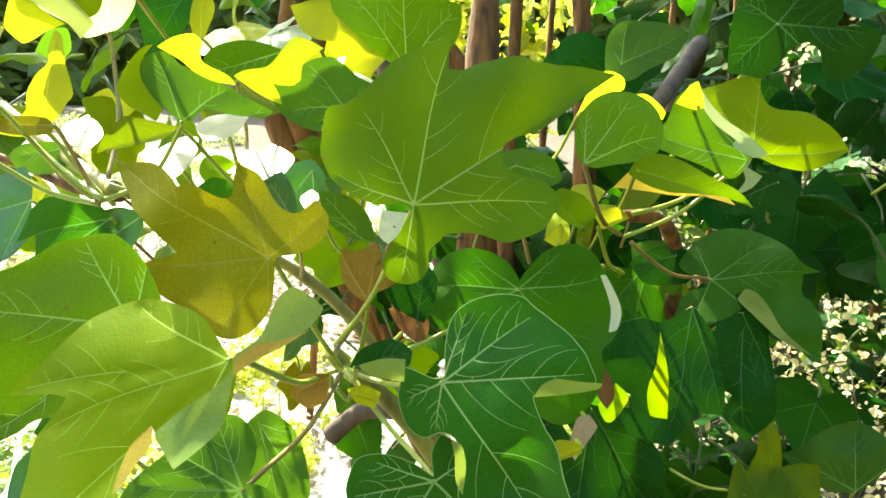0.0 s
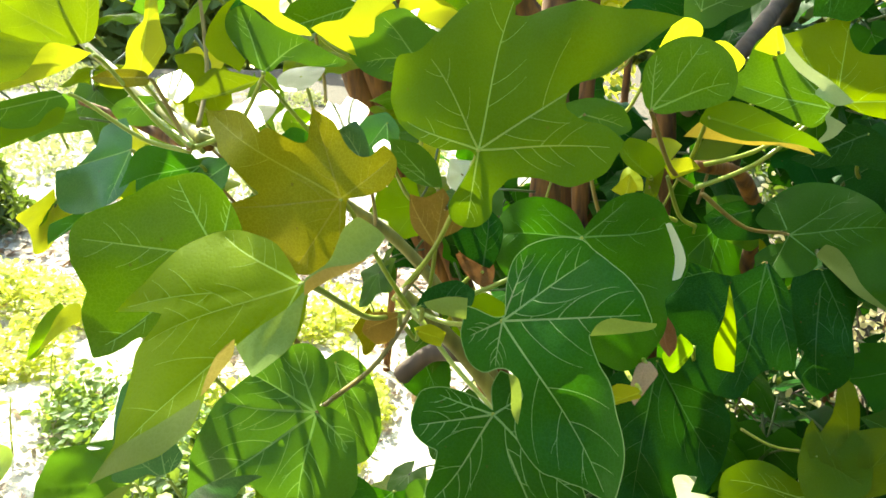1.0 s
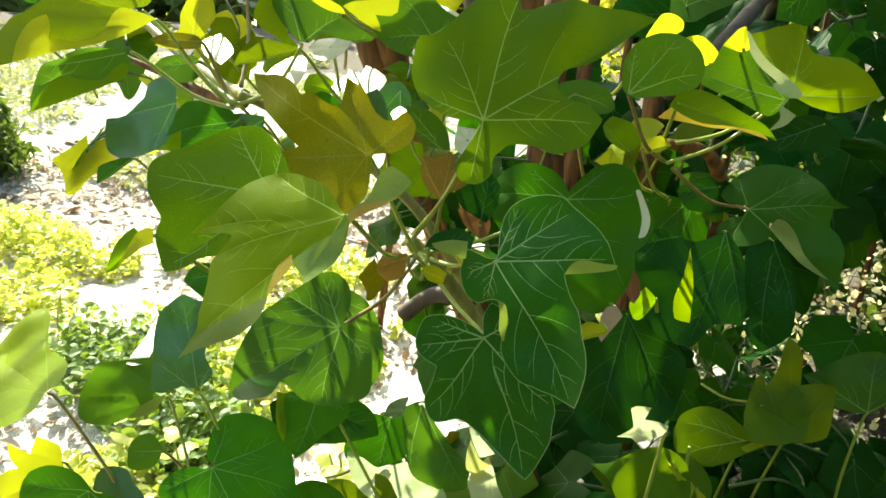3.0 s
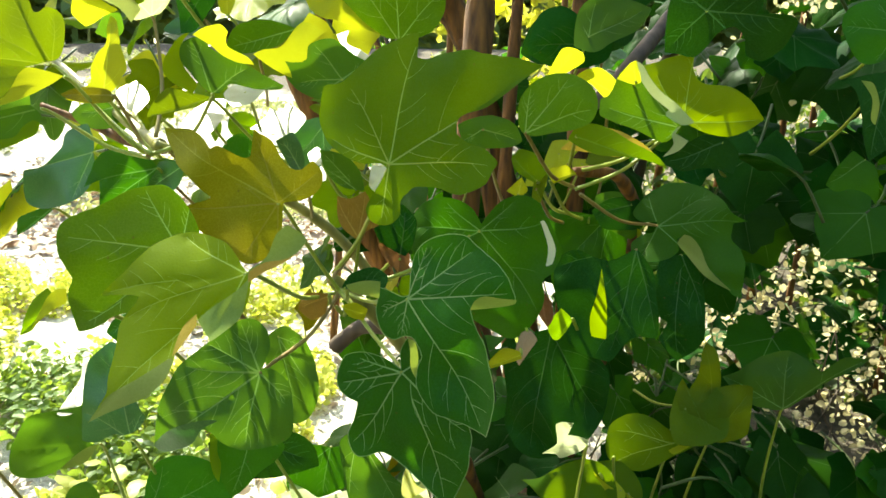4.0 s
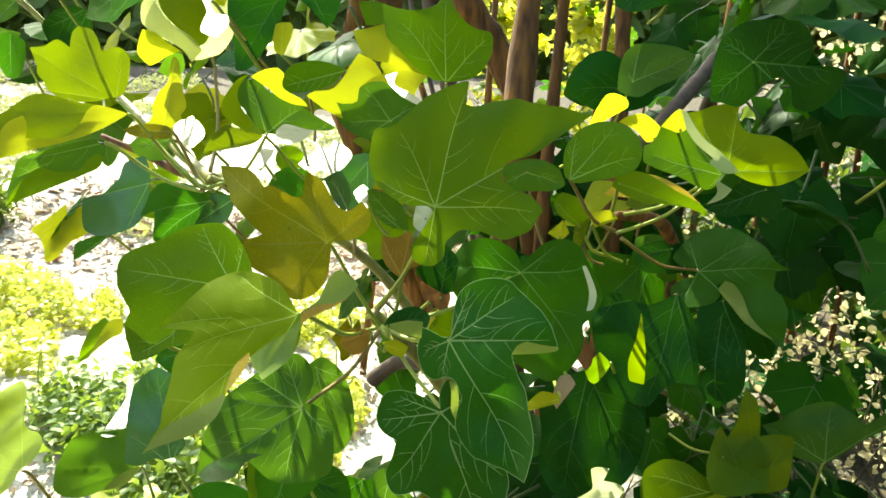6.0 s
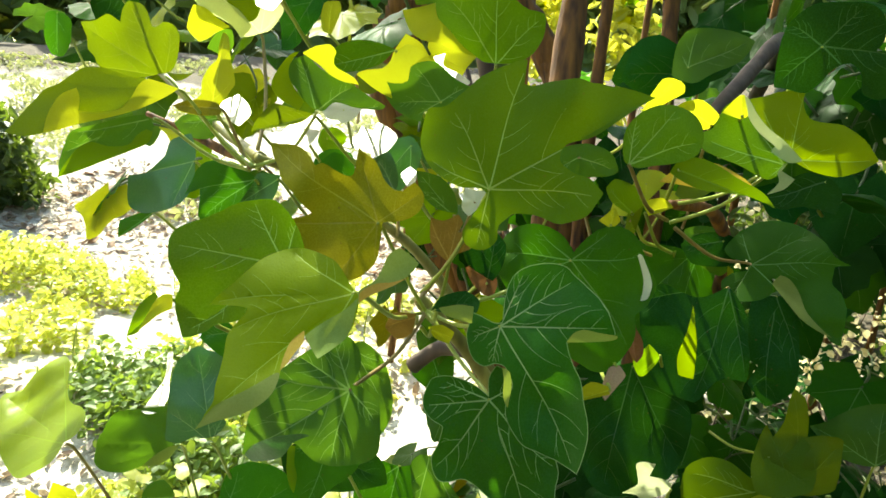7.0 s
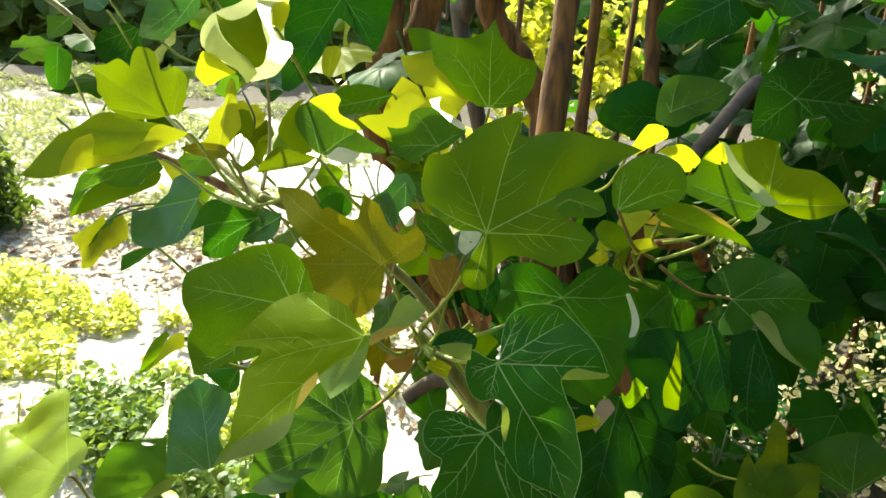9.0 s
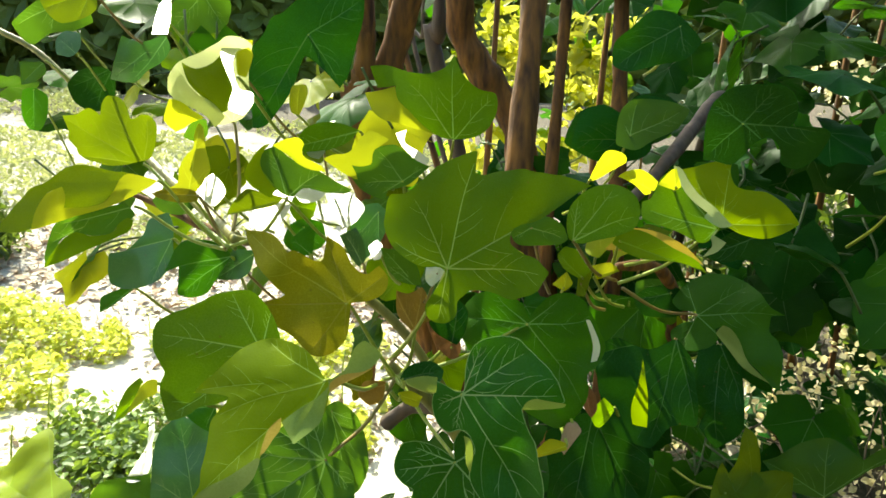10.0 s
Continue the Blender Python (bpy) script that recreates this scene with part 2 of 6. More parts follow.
def venation(ribs, edge, rng, wide=1.0, sparse=False):
    """For each main rib from the stalk to a lobe: the outlines of the rib, its side veins and their forks."""
    out, paths = [], []
    for a, r in ribs:
        a, r = radians(a), r * 0.01 * 0.95
        bow, group, path = rng.uniform(-0.07, 0.07), [], []
        for k in range(15):
            u = k / 14
            c = a + bow * math.sin(math.pi * u)
            path.append(Vector((r * u * math.cos(c), r * u * math.sin(c), 0)))
        paths.append(path)
        group.append(ribbon(path, (0.0007 if sparse else 0.00085) * wide, 0.00018 * wide))
        for k in range(2 if r > 0.05 else 5, 13, 2 if sparse else 3):
            for sign in (1, -1):
                if rng.random() < (0.55 if sparse else 0.10):
                    continue
                ang, q = a + sign * rng.uniform(0.78, 0.98), path[k + (sign > 0)].copy()
                bend, pace = rng.uniform(0.05, 0.09), r * 0.045 * (1.25 - k / 18)
                side = [q.copy()]
                for _ in range(7 if sparse else 11):
                    q = q + Vector((math.cos(ang), math.sin(ang), 0)) * pace
                    ang -= sign * bend + rng.uniform(-0.05, 0.05)
                    if not inside(q * 1.03, edge):
                        break
                    side.append(q.copy())
                if len(side) > 3:
                    group.append(ribbon(side, (0.00022 if sparse else 0.0003) * wide, 0.00010 * wide))
                    if not sparse and rng.random() < 0.3:
                        mid, turn = side[len(side) // 2], ang + sign * rng.uniform(0.7, 1.0)
                        fork = [mid, mid + Vector((math.cos(turn), math.sin(turn), 0)) * r * 0.04]
                        fork.append(fork[1] + Vector((math.cos(turn - sign * 0.3), math.sin(turn - sign * 0.3), 0)) * r * 0.04)
                        if inside(fork[2] * 1.03, edge):
                            group.append(ribbon(fork, 0.00022 * wide, 0.00008 * wide))
        out.append(group)
    return out, paths


LIFTS = {}   # the relief of each blade, by its seed
NEAR_CAMERA = Vector((0.17, 0.06, 1.46))   # leaves cup and wave towards the camera, so their outlines fit the view


def pointed(p, steps):
    """A closed margin through the points: round where it runs on, pointed at tips and notches."""
    n, out, slope = len(p), [], []
    for k in range(n):
        a, b, c = p[k - 1], p[k], p[(k + 1) % n]
        turn = (b - a).angle(c - b, 0.0)
        slope.append((c - a) * 0.5 * min(max(1.9 - turn / 0.85, 0.0), 1.0))
    for k in range(n):
        a, b, u, v = p[k], p[(k + 1) % n], slope[k], slope[(k + 1) % n]
        for i in range(steps):
            h = i / steps
            out.append(a * (2 * h**3 - 3 * h * h + 1) + u * (h**3 - 2 * h * h + h) + b * (3 * h * h - 2 * h**3) + v * (h**3 - h * h))
    return out


def veined_blade(margin, ribs, cup, seed, wide=1.0, sparse=False, up=Vector((0, 0, 1)), rim=0.00055, follow=None):
    """A blade whose veins are let into it as pieces of their own. Returns (verts, faces) of the blade and of each rib with its side veins."""
    rng = random.Random(seed)
    edge = [Vector((r * 0.01 * math.cos(radians(a)), r * 0.01 * math.sin(radians(a)), 0)) for a, r in margin]
    size = max(e.length for e in edge)
    edge = pointed(edge, 4)
    edge = [e * (1 + 0.012 * noise.noise((e.x * 90, e.y * 90, seed))) for e in edge]
    if sum(edge[k - 1].x * e.y - e.x * edge[k - 1].y for k, e in enumerate(edge)) < 0:
        edge.reverse()
    groups, paths = venation(ribs, edge, rng, wide, sparse)
    pts, rings, owner = [], [], []

    def ring(outline, who):
        o = len(pts)
        pts.extend((p.x * 100, p.y * 100) for p in outline)
        rings.append(list(range(o, o + len(outline))))
        owner.append(who)

    ring(edge, -1)
    inner = []
    for k, e in enumerate(edge):
        d = edge[(k + 1) % len(edge)] - edge[k - 1]
        inner.append(e + Vector((-d.y, d.x, 0)).normalized() * rim)
    ring(inner if rim else edge, -1)
    for g, group in enumerate(groups):
        for outline in group:
            ring(outline, g)
    step = size / 16
    span = range(-18, 19)
    for j in span:
        for i in span:
            p = Vector(((i + 0.5 * (j % 2)) * step, j * step * 0.87, 0))
            if inside(p, edge):
                pts.append((p.x * 100, p.y * 100))
    v2, _, faces, _, _, source = delaunay_2d_cdt([Vector(p) for p in pts], [], rings, 0, 1e-5)
    spread = 0.0035

    def lift(x, y):
        s = math.hypot(x, y) / size
        wave = noise.noise((x * 22 + seed * 3.7, y * 22, seed)) * 0.012 * min(1, s * 1.6)
        ripple = 0.0016 * s * s * math.sin(6 * math.atan2(y, x) + seed)
        near = 1.0
        for path in paths:   # the ribs lie in shallow furrows
            tip = path[-1]
            k = min(max((x * tip.x + y * tip.y) / tip.length_squared, 0.0), 1.0)
            near = min(near, math.hypot(x - tip.x * k, y - tip.y * k))
        crease = -0.0016 * math.exp(-near / spread) * min(1, s * 3)
        return wave * (size / 0.08) + ripple - cup * size * s * s * 0.55 + crease

    height_of = [(follow or lift)(p.x / 100, p.y / 100) for p in v2]
    LIFTS[seed] = lift
    picks = {}
    for f, src in zip(faces, source):
        if 0 not in src:
            continue
        who = max(owner[k] for k in src) if 1 in src else 99
        picks.setdefault(who, []).append(f)
    for who in [w for w in picks if 0 <= w < 99]:   # stray bits cut off by another rib stay with the blade
        root = {}

        def top(i):
            while root.setdefault(i, i) != i:
                i = root[i]
            return i

        for f in picks[who]:
            for i in f[1:]:
                root[top(i)] = top(f[0])
        sizes = {}
        for f in picks[who]:
            sizes[top(f[0])] = sizes.get(top(f[0]), 0) + 1
        best = max(sizes, key=sizes.get)
        picks.setdefault(-1, []).extend(f for f in picks[who] if top(f[0]) != best)
        picks[who] = [f for f in picks[who] if top(f[0]) == best]
    out = {}
    for who, fs in picks.items():
        used = sorted({i for f in fs for i in f})
        at = {i: k for k, i in enumerate(used)}
        out[who] = ([(v2[i].x / 100 + up.x * height_of[i], v2[i].y / 100 + up.y * height_of[i], up.z * height_of[i]) for i in used], [tuple(at[i] for i in f) for f in fs])
    return out


def petiole_points(o, hub):
    mid = o.lerp(hub, 0.5) + Vector((0, 0.012, -0.012))
    return [o, o.lerp(hub, 0.08) + Vector((0, 0.006, -0.002)), mid, hub]


HUBS = {"main": Vector((0.034, 0.586, 1.27)), "left": Vector((-0.124, 0.591, 1.395)), "right": Vector((0.24, 0.69, 1.36))}
COUNT, RELIEF = [0], {}
shrub = thing("shrub", "leafy shrub with lobed green leaves on fleshy branching stems", "shrub")
shrub["group"] = "shrubs"


def leaf(tone, place, turn, margin, veins, hub="", cup=0.15):
    COUNT[0] += 1
    seed = COUNT[0]
    rng = random.Random(seed)
    m = pose(*place, *turn)
    up = m.to_3x3().inverted() @ (NEAR_CAMERA - m.translation).normalized()
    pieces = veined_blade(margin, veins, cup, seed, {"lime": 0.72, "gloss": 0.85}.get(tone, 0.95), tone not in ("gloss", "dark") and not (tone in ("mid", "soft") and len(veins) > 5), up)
    words = {"mature": "dark green lobed leaf with pale veins", "blue": "dark bluish green glossy leaf", "mid": "fresh green lobed leaf",
             "spring": "light green lobed leaf lit through by the sun", "olive": "yellowish olive young leaf", "bronze": "bronze tinged olive young leaf",
             "yellow": "yellow young leaf lit through by the sun", "pale": "pale sunlit leaf", "dark": "very dark green leaf in the shade", "gloss": "glossy deep green leaf with pale veins", "fresh": "broad light green lobed leaf with pale veins", "lime": "soft yellow-green lobed leaf", "glare": "shiny leaf whitened by the sun", "silvery": "pale green leaf with a silvery sheen", "sheen": "glossy leaf with the sun glaring on it", "soft": "soft green lobed leaf with faint veins", "copper": "copper-brown young lobed leaf", "dry": "small withered brown leaf", "straw": "withered straw-coloured leaf"}[tone]
    ob = part("leaf", *pieces.pop(-1), LEAF[tone], shrub, words)
    ob.matrix_basis = m
    RELIEF[ob.name] = LIFTS[seed]
    if 99 in pieces:
        part("margin", *pieces.pop(99), RIB[tone] if tone == "gloss" else LEAF[tone], ob, "thin leaf margin")
    for v, f in pieces.values():
        part("vein", v, f, RIB[tone], ob)
    o = Vector(place)
    if hub == "low":
        end = o + Vector((rng.uniform(-0.02, 0.09), rng.uniform(0.03, 0.09), rng.uniform(-0.22, -0.16)))
    elif hub == "back":
        end = o + Vector((rng.uniform(-0.03, -0.01), 0.1, rng.uniform(0.0, 0.02)))
    elif hub:
        end = HUBS[hub] + Vector((rng.uniform(-1, 1), rng.uniform(-1, 1), rng.uniform(-1, 1))) * 0.012
    else:
        end = o + Vector((rng.uniform(-0.04, 0.04), rng.uniform(0.08, 0.14), rng.uniform(-0.1, -0.04)))
    back = m.inverted()
    v, f = tube([back @ p for p in petiole_points(o, end)], 0.0013, 0.0020, 7, 6)
    part("petiole", v, f, PETIOLE if rng.random() < 0.85 else PETIOLE_RED, ob, "slender leaf stalk")
    return ob


# overlays: turned-up edges, and sunlit patches put in as paler colour
def curl(owner, tone, place, turn, margin):
    COUNT[0] += 1
    m = pose(*place, *turn)
    to_owner, relief = owner.matrix_basis.inverted() @ m, RELIEF[owner.name]

    def over(x, y):
        q = to_owner @ Vector((x, y, 0))
        return relief(q.x, q.y) + 0.006

    pieces = veined_blade(margin, (), 0.1, COUNT[0], up=m.to_3x3().inverted() @ (NEAR_CAMERA - m.translation).normalized(), rim=0.0, follow=over)
    ob = part("curled_edge", *pieces[-1], LEAF[tone], owner, "turned-up leaf edge showing its paler underside")
    ob.matrix_basis = to_owner
    return ob


# ---- leaves of the shrub ----
lf = leaf('fresh', (0.1, 0.53, 1.393), (81.6, -3.1, -10.9),
     margin=((177, 0.7), (179, 2.2), (171, 3.7), (164, 5.1), (158, 6.0), (149, 7.0), (137, 7.8), (131, 8.0), (123, 7.3), (110, 7.5), (98, 8.3), (80, 9.6), (76, 9.8), (74, 8.1), (68, 8.2), (60, 9.1), (52, 10.1), (43, 11.3), (37, 12.3), (30, 13.5), (30, 12.2), (29, 10.4), (28, 8.5), (31, 6.8), (29, 6.1), (22, 5.7), (13, 6.4), (8, 7.4), (1, 8.2), (-3, 8.0), (-11, 7.5), (-18, 6.6), (-23, 5.7), (-25, 4.1), (-39, 2.7), (-56, 2.6), (-72, 2.9), (-78, 3.9), (-89, 4.5), (-101, 4.7), (-113, 4.5), (-121, 3.8), (-121, 2.6), (-111, 0.5)),
     veins=((119, 6.7), (76, 9.3), (31, 13.1), (-1, 7.9), (-100, 4.4), (158, 5.5)), hub='main', cup=0.15)
lf = leaf('bronze', (0.023, 0.502, 1.366), (86.0, -2.5, -2.5),
     margin=((3, 0.5), (6, 1.7), (12, 2.8), (20, 3.6), (29, 4.1), (37, 4.2), (47, 4.2), (49, 3.7), (52, 3.1), (64, 2.8), (80, 3.2), (89, 4.1), (94, 4.7), (103, 5.3), (105, 5.7), (111, 4.8), (119, 4.0), (127, 4.2), (132, 5.0), (136, 6.0), (141, 6.4), (139, 7.3), (139, 8.2), (141, 9.1), (145, 10.2), (147, 11.0), (151, 10.1), (155, 9.2), (159, 8.6), (162, 7.8), (166, 6.9), (171, 6.1), (175, 5.4), (178, 6.0), (-179, 7.3), (-177, 8.4), (-169, 7.4), (-160, 6.7), (-148, 5.8), (-129, 5.6), (-120, 5.3), (-110, 4.6), (-101, 3.7), (-91, 2.8), (-81, 1.5), (-56, 0.6)),
     veins=((147, 10.7), (106, 5.4), (35, 3.9), (-177, 8.0), (-128, 5.3), (-95, 3.0)), hub='main', cup=0.15)
lf = leaf('lime', (0.05, 0.384, 1.349), (49.5, -4.6, -4.9),
     margin=((119, 0.4), (127, 1.5), (131, 2.6), (139, 3.7), (146, 5.0), (153, 5.9), (161, 6.7), (170, 7.4), (178, 8.1), (-176, 9.0), (-172, 9.6), (-171, 8.4), (-170, 7.4), (-168, 6.7), (-165, 6.9), (-161, 7.5), (-157, 8.0), (-150, 8.3), (-144, 8.7), (-139, 9.3), (-134, 9.8), (-132, 10.6), (-130, 11.3), (-128, 10.3), (-125, 9.4), (-121, 8.5), (-119, 7.7), (-118, 6.9), (-121, 6.1), (-125, 5.6), (-126, 5.1), (-130, 4.0), (-133, 3.6), (-124, 3.7), (-114, 3.8), (-105, 4.1), (-100, 3.6), (-92, 3.1), (-84, 2.6), (-75, 1.9), (-61, 1.0), (-22, 0.4)),
     veins=((-173, 9.4), (-131, 11.1), (-107, 3.9), (152, 5.5), (-159, 7.8)), hub='main', cup=0.15)
curl(lf, 'under_bronze', (0.024, 0.36, 1.321), (49.5, -4.6, -4.9),
     margin=((71, 1.2), (89, 0.8), (136, 0.4), (-125, 0.7), (-107, 1.3), (-96, 0.9), (-44, 0.3), (40, 0.7)))
curl(lf, 'under', (0.043, 0.369, 1.33), (49.5, -4.6, -4.9),
     margin=((64, 2.4), (73, 1.4), (151, 0.9), (-168, 1.6), (-128, 1.4), (-104, 1.6), (-46, 0.9), (8, 1.1)))
curl(lf, 'under', (0.002, 0.344, 1.294), (49.5, -4.6, -4.9),
     margin=((-142, 3.0), (-164, 1.7), (90, 0.6), (49, 2.3), (42, 2.4), (22, 1.8), (0, 1.2), (-51, 0.7), (-118, 1.1), (-137, 2.0)))
curl(lf, 'under', (0.072, 0.38, 1.363), (49.5, -4.6, -4.9),
     margin=((-128, 2.2), (-147, 1.8), (-161, 0.7), (106, 1.2), (82, 1.7), (50, 1.6), (26, 1.7), (1, 1.1), (-66, 0.6), (-120, 1.3)))
curl(lf, 'under_bronze', (0.07, 0.373, 1.357), (49.5, -4.6, -4.9),
     margin=((-141, 1.4), (-167, 1.2), (147, 0.5), (35, 0.8), (29, 1.7), (18, 0.6), (-140, 0.6)))
lf = leaf('soft', (-0.019, 0.437, 1.345), (76.1, -0.3, 7.9),
     margin=((170, 8.3), (166, 8.1), (160, 7.4), (153, 6.5), (143, 5.8), (132, 5.4), (122, 5.0), (108, 4.6), (99, 4.2), (86, 3.3), (59, 2.1), (2, 1.4), (-69, 1.8), (-109, 3.1), (-127, 4.9), (-136, 6.2), (-137, 7.0), (-139, 7.9), (-142, 8.6), (-148, 8.4), (-156, 8.2), (-161, 7.9), (-166, 7.4), (-171, 7.6), (-178, 8.1), (176, 8.2)),
     veins=((173, 7.9), (120, 4.9), (-143, 8.1), (78, 3.0), (-142, 5.8)), hub='', cup=0.15)
lf = leaf('spring', (-0.112, 0.441, 1.309), (62.0, -0.3, 7.9),
     margin=((-132, 3.8), (-146, 2.9), (-169, 2.0), (158, 1.2), (169, 0.8), (-166, 1.0), (-136, 1.8), (-125, 3.0)),
     veins=((-132, 3.6),), hub='', cup=0.15)
curl(lf, 'yellow', (-0.116, 0.433, 1.303), (62.0, -0.3, 7.9),
     margin=((108, 0.7), (74, 1.2), (51, 1.5), (11, 1.1), (-33, 0.4), (-112, 0.9), (-124, 1.9), (-152, 0.7)))
lf = leaf('gloss', (0.119, 0.5, 1.298), (70.9, -11.4, -23.7),
     margin=((66, 0.4), (84, 2.0), (81, 3.3), (74, 4.2), (64, 5.0), (52, 5.9), (41, 6.7), (29, 7.1), (19, 7.8), (11, 8.4), (4, 8.8), (0, 9.0), (-2, 8.7), (-5, 7.2), (-8, 5.5), (-14, 5.8), (-21, 6.5), (-26, 7.4), (-33, 8.3), (-39, 9.5), (-45, 10.4), (-51, 11.2), (-54, 11.6), (-56, 11.0), (-60, 10.1), (-66, 9.2), (-73, 8.3), (-78, 7.2), (-81, 6.2), (-78, 5.0), (-71, 4.3), (-76, 3.0), (-93, 2.7), (-112, 3.2), (-134, 3.3), (-162, 3.1), (177, 2.8), (160, 2.9), (158, 2.0), (155, 0.6)),
     veins=((67, 4.3), (2, 8.8), (-54, 11.4), (-99, 2.7), (31, 6.7), (-159, 2.5)), hub='main', cup=0.15)
curl(lf, 'under', (0.184, 0.466, 1.311), (112.5, -13.1, -28.8),
     margin=((-164, 2.2), (174, 1.4), (131, 0.7), (30, 0.7), (6, 1.9), (-7, 1.5), (-116, 0.5)))
curl(lf, 'under', (0.131, 0.461, 1.271), (76.1, -0.3, 7.9),
     margin=((107, 1.2), (79, 0.9), (-28, 0.4), (-84, 1.5), (-102, 0.8), (118, 0.4)))
lf = leaf('dark', (0.063, 0.529, 1.294), (66.5, -7.9, -14.5),
     margin=((170, 0.3), (70, 1.2), (34, 3.0), (14, 3.9), (1, 3.6), (-4, 2.6), (-10, 1.1)),
     veins=((13, 3.1),), hub='main', cup=0.15)
curl(lf, 'under', (0.086, 0.504, 1.303), (76.1, -0.3, 7.9),
     margin=((169, 1.4), (87, 0.6), (24, 1.3), (-32, 1.3), (-87, 0.5), (-170, 1.0)))
lf = leaf('gloss', (0.115, 0.496, 1.241), (65.3, -8.3, 0.2),
     margin=((98, 0.3), (136, 1.7), (149, 3.5), (160, 4.7), (176, 5.1), (-171, 5.1), (-159, 4.5), (-151, 4.1), (-141, 5.0), (-137, 6.0), (-131, 6.7), (-123, 7.0), (-117, 6.7), (-108, 6.1), (-94, 6.7), (-85, 7.8), (-79, 9.0), (-74, 10.3), (-68, 9.6), (-58, 8.5), (-51, 7.6), (-44, 6.9), (-39, 5.9), (-37, 4.4), (-28, 3.2), (0, 2.3), (29, 2.4), (58, 2.5), (77, 2.6), (91, 1.6)),
     veins=((-175, 4.9), (-130, 6.6), (-74, 10.0), (-45, 6.8), (30, 2.3), (158, 3.7)), hub='main', cup=0.15)
lf = leaf('mature', (0.162, 0.613, 1.325), (77.3, -5.9, -14.5),
     margin=((80, 0.6), (111, 2.2), (132, 4.0), (148, 5.5), (163, 6.6), (177, 6.9), (-168, 6.9), (-153, 6.5), (-125, 6.1), (-100, 7.5), (-83, 8.9), (-75, 9.8), (-67, 9.8), (-56, 9.1), (-46, 8.3), (-37, 7.1), (-26, 7.5), (-14, 7.5), (-3, 6.8), (11, 6.1), (23, 5.8), (38, 4.9), (52, 3.4), (64, 1.5)),
     veins=((177, 6.5), (-156, 6.0), (-53, 8.9), (6, 5.9), (141, 4.2), (39, 4.0)), hub='main', cup=0.15)
# glaring slit at the edge, painted as a whitish patch
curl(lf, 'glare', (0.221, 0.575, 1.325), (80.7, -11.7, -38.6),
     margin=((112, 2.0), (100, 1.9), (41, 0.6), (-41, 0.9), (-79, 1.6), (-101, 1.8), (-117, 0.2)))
lf = leaf('mid', (0.018, 0.463, 1.249), (67.5, -0.3, 7.9),
     margin=((65, 0.4), (71, 1.9), (82, 3.0), (97, 3.9), (114, 4.2), (140, 4.3), (164, 5.1), (176, 6.0), (-170, 7.0), (-161, 7.9), (-153, 8.5), (-146, 9.3), (-141, 8.7), (-136, 7.3), (-138, 6.1), (-131, 5.4), (-117, 5.5), (-101, 5.5), (-87, 5.3), (-71, 5.2), (-59, 4.8), (-44, 3.4), (-20, 2.3), (10, 1.1)),
     veins=((175, 5.7), (-147, 8.9), (114, 4.0), (-100, 5.2), (152, 4.6), (-45, 2.8)), hub='main', cup=0.15)
curl(lf, 'blue', (-0.017, 0.416, 1.223), (90.1, -0.3, 7.9),
     margin=((-162, 2.3), (175, 1.4), (85, 0.8), (33, 2.1), (24, 2.6), (19, 1.3), (-52, 0.8), (-122, 1.3), (-145, 2.1)))
lf = leaf('mature', (0.341, 0.77, 1.301), (60.3, -7.3, -22.9),
     margin=((109, 0.5), (163, 2.0), (153, 3.2), (136, 3.5), (105, 4.2), (79, 5.1), (55, 5.8), (37, 6.4), (22, 7.0), (10, 7.5), (3, 8.9), (2, 7.5), (-11, 7.6), (-17, 8.8), (-26, 9.9), (-37, 11.0), (-41, 11.7), (-43, 10.7), (-41, 8.9), (-40, 6.9), (-33, 4.9), (-22, 3.1), (-36, 2.5), (-49, 3.6), (-71, 3.9), (-101, 4.1), (-124, 4.1), (-144, 3.4), (-149, 1.9), (-121, 0.8)),
     veins=((3, 8.5), (-40, 11.3), (-113, 3.7), (111, 4.0), (35, 6.2)), hub='right', cup=0.15)
curl(lf, 'under', (0.378, 0.725, 1.277), (50.7, -9.6, -25.6),
     margin=((142, 3.3), (123, 3.6), (112, 2.8), (94, 1.2), (-48, 1.4), (-47, 4.6), (-53, 3.6), (-75, 1.7), (159, 1.5)))
lf = leaf('soft', (0.199, 0.562, 1.415), (77.6, 2.9, 35.4),
     margin=((115, 1.4), (97, 2.6), (79, 3.8), (63, 5.1), (47, 6.6), (32, 7.7), (23, 7.8), (14, 7.3), (8, 6.3), (4, 4.5), (0, 2.3), (-17, 0.8), (157, 0.4)),
     veins=((79, 3.6), (45, 6.4), (17, 7.1)), hub='right', cup=0.15)
lf = leaf('spring', (0.24, 0.608, 1.409), (76.5, -1.7, -5.0),
     margin=((-161, 0.7), (92, 0.8), (39, 1.7), (12, 2.8), (-6, 4.5), (-13, 6.5), (-20, 7.8), (-19, 5.8), (-24, 4.0), (-39, 2.4), (-73, 0.9)),
     veins=((-19, 7.6),), hub='right', cup=0.15)
lf = leaf('soft', (0.334, 0.68, 1.413), (76.3, 0.6, 18.1),
     margin=((162, 8.0), (156, 7.3), (139, 7.4), (127, 7.0), (130, 5.6), (132, 3.8), (117, 1.6), (30, 0.4), (-103, 0.6), (-138, 2.1), (-176, 4.1), (176, 6.3), (172, 7.7)),
     veins=((166, 7.3), (131, 6.5), (-140, 1.7)), hub='right', cup=0.15)
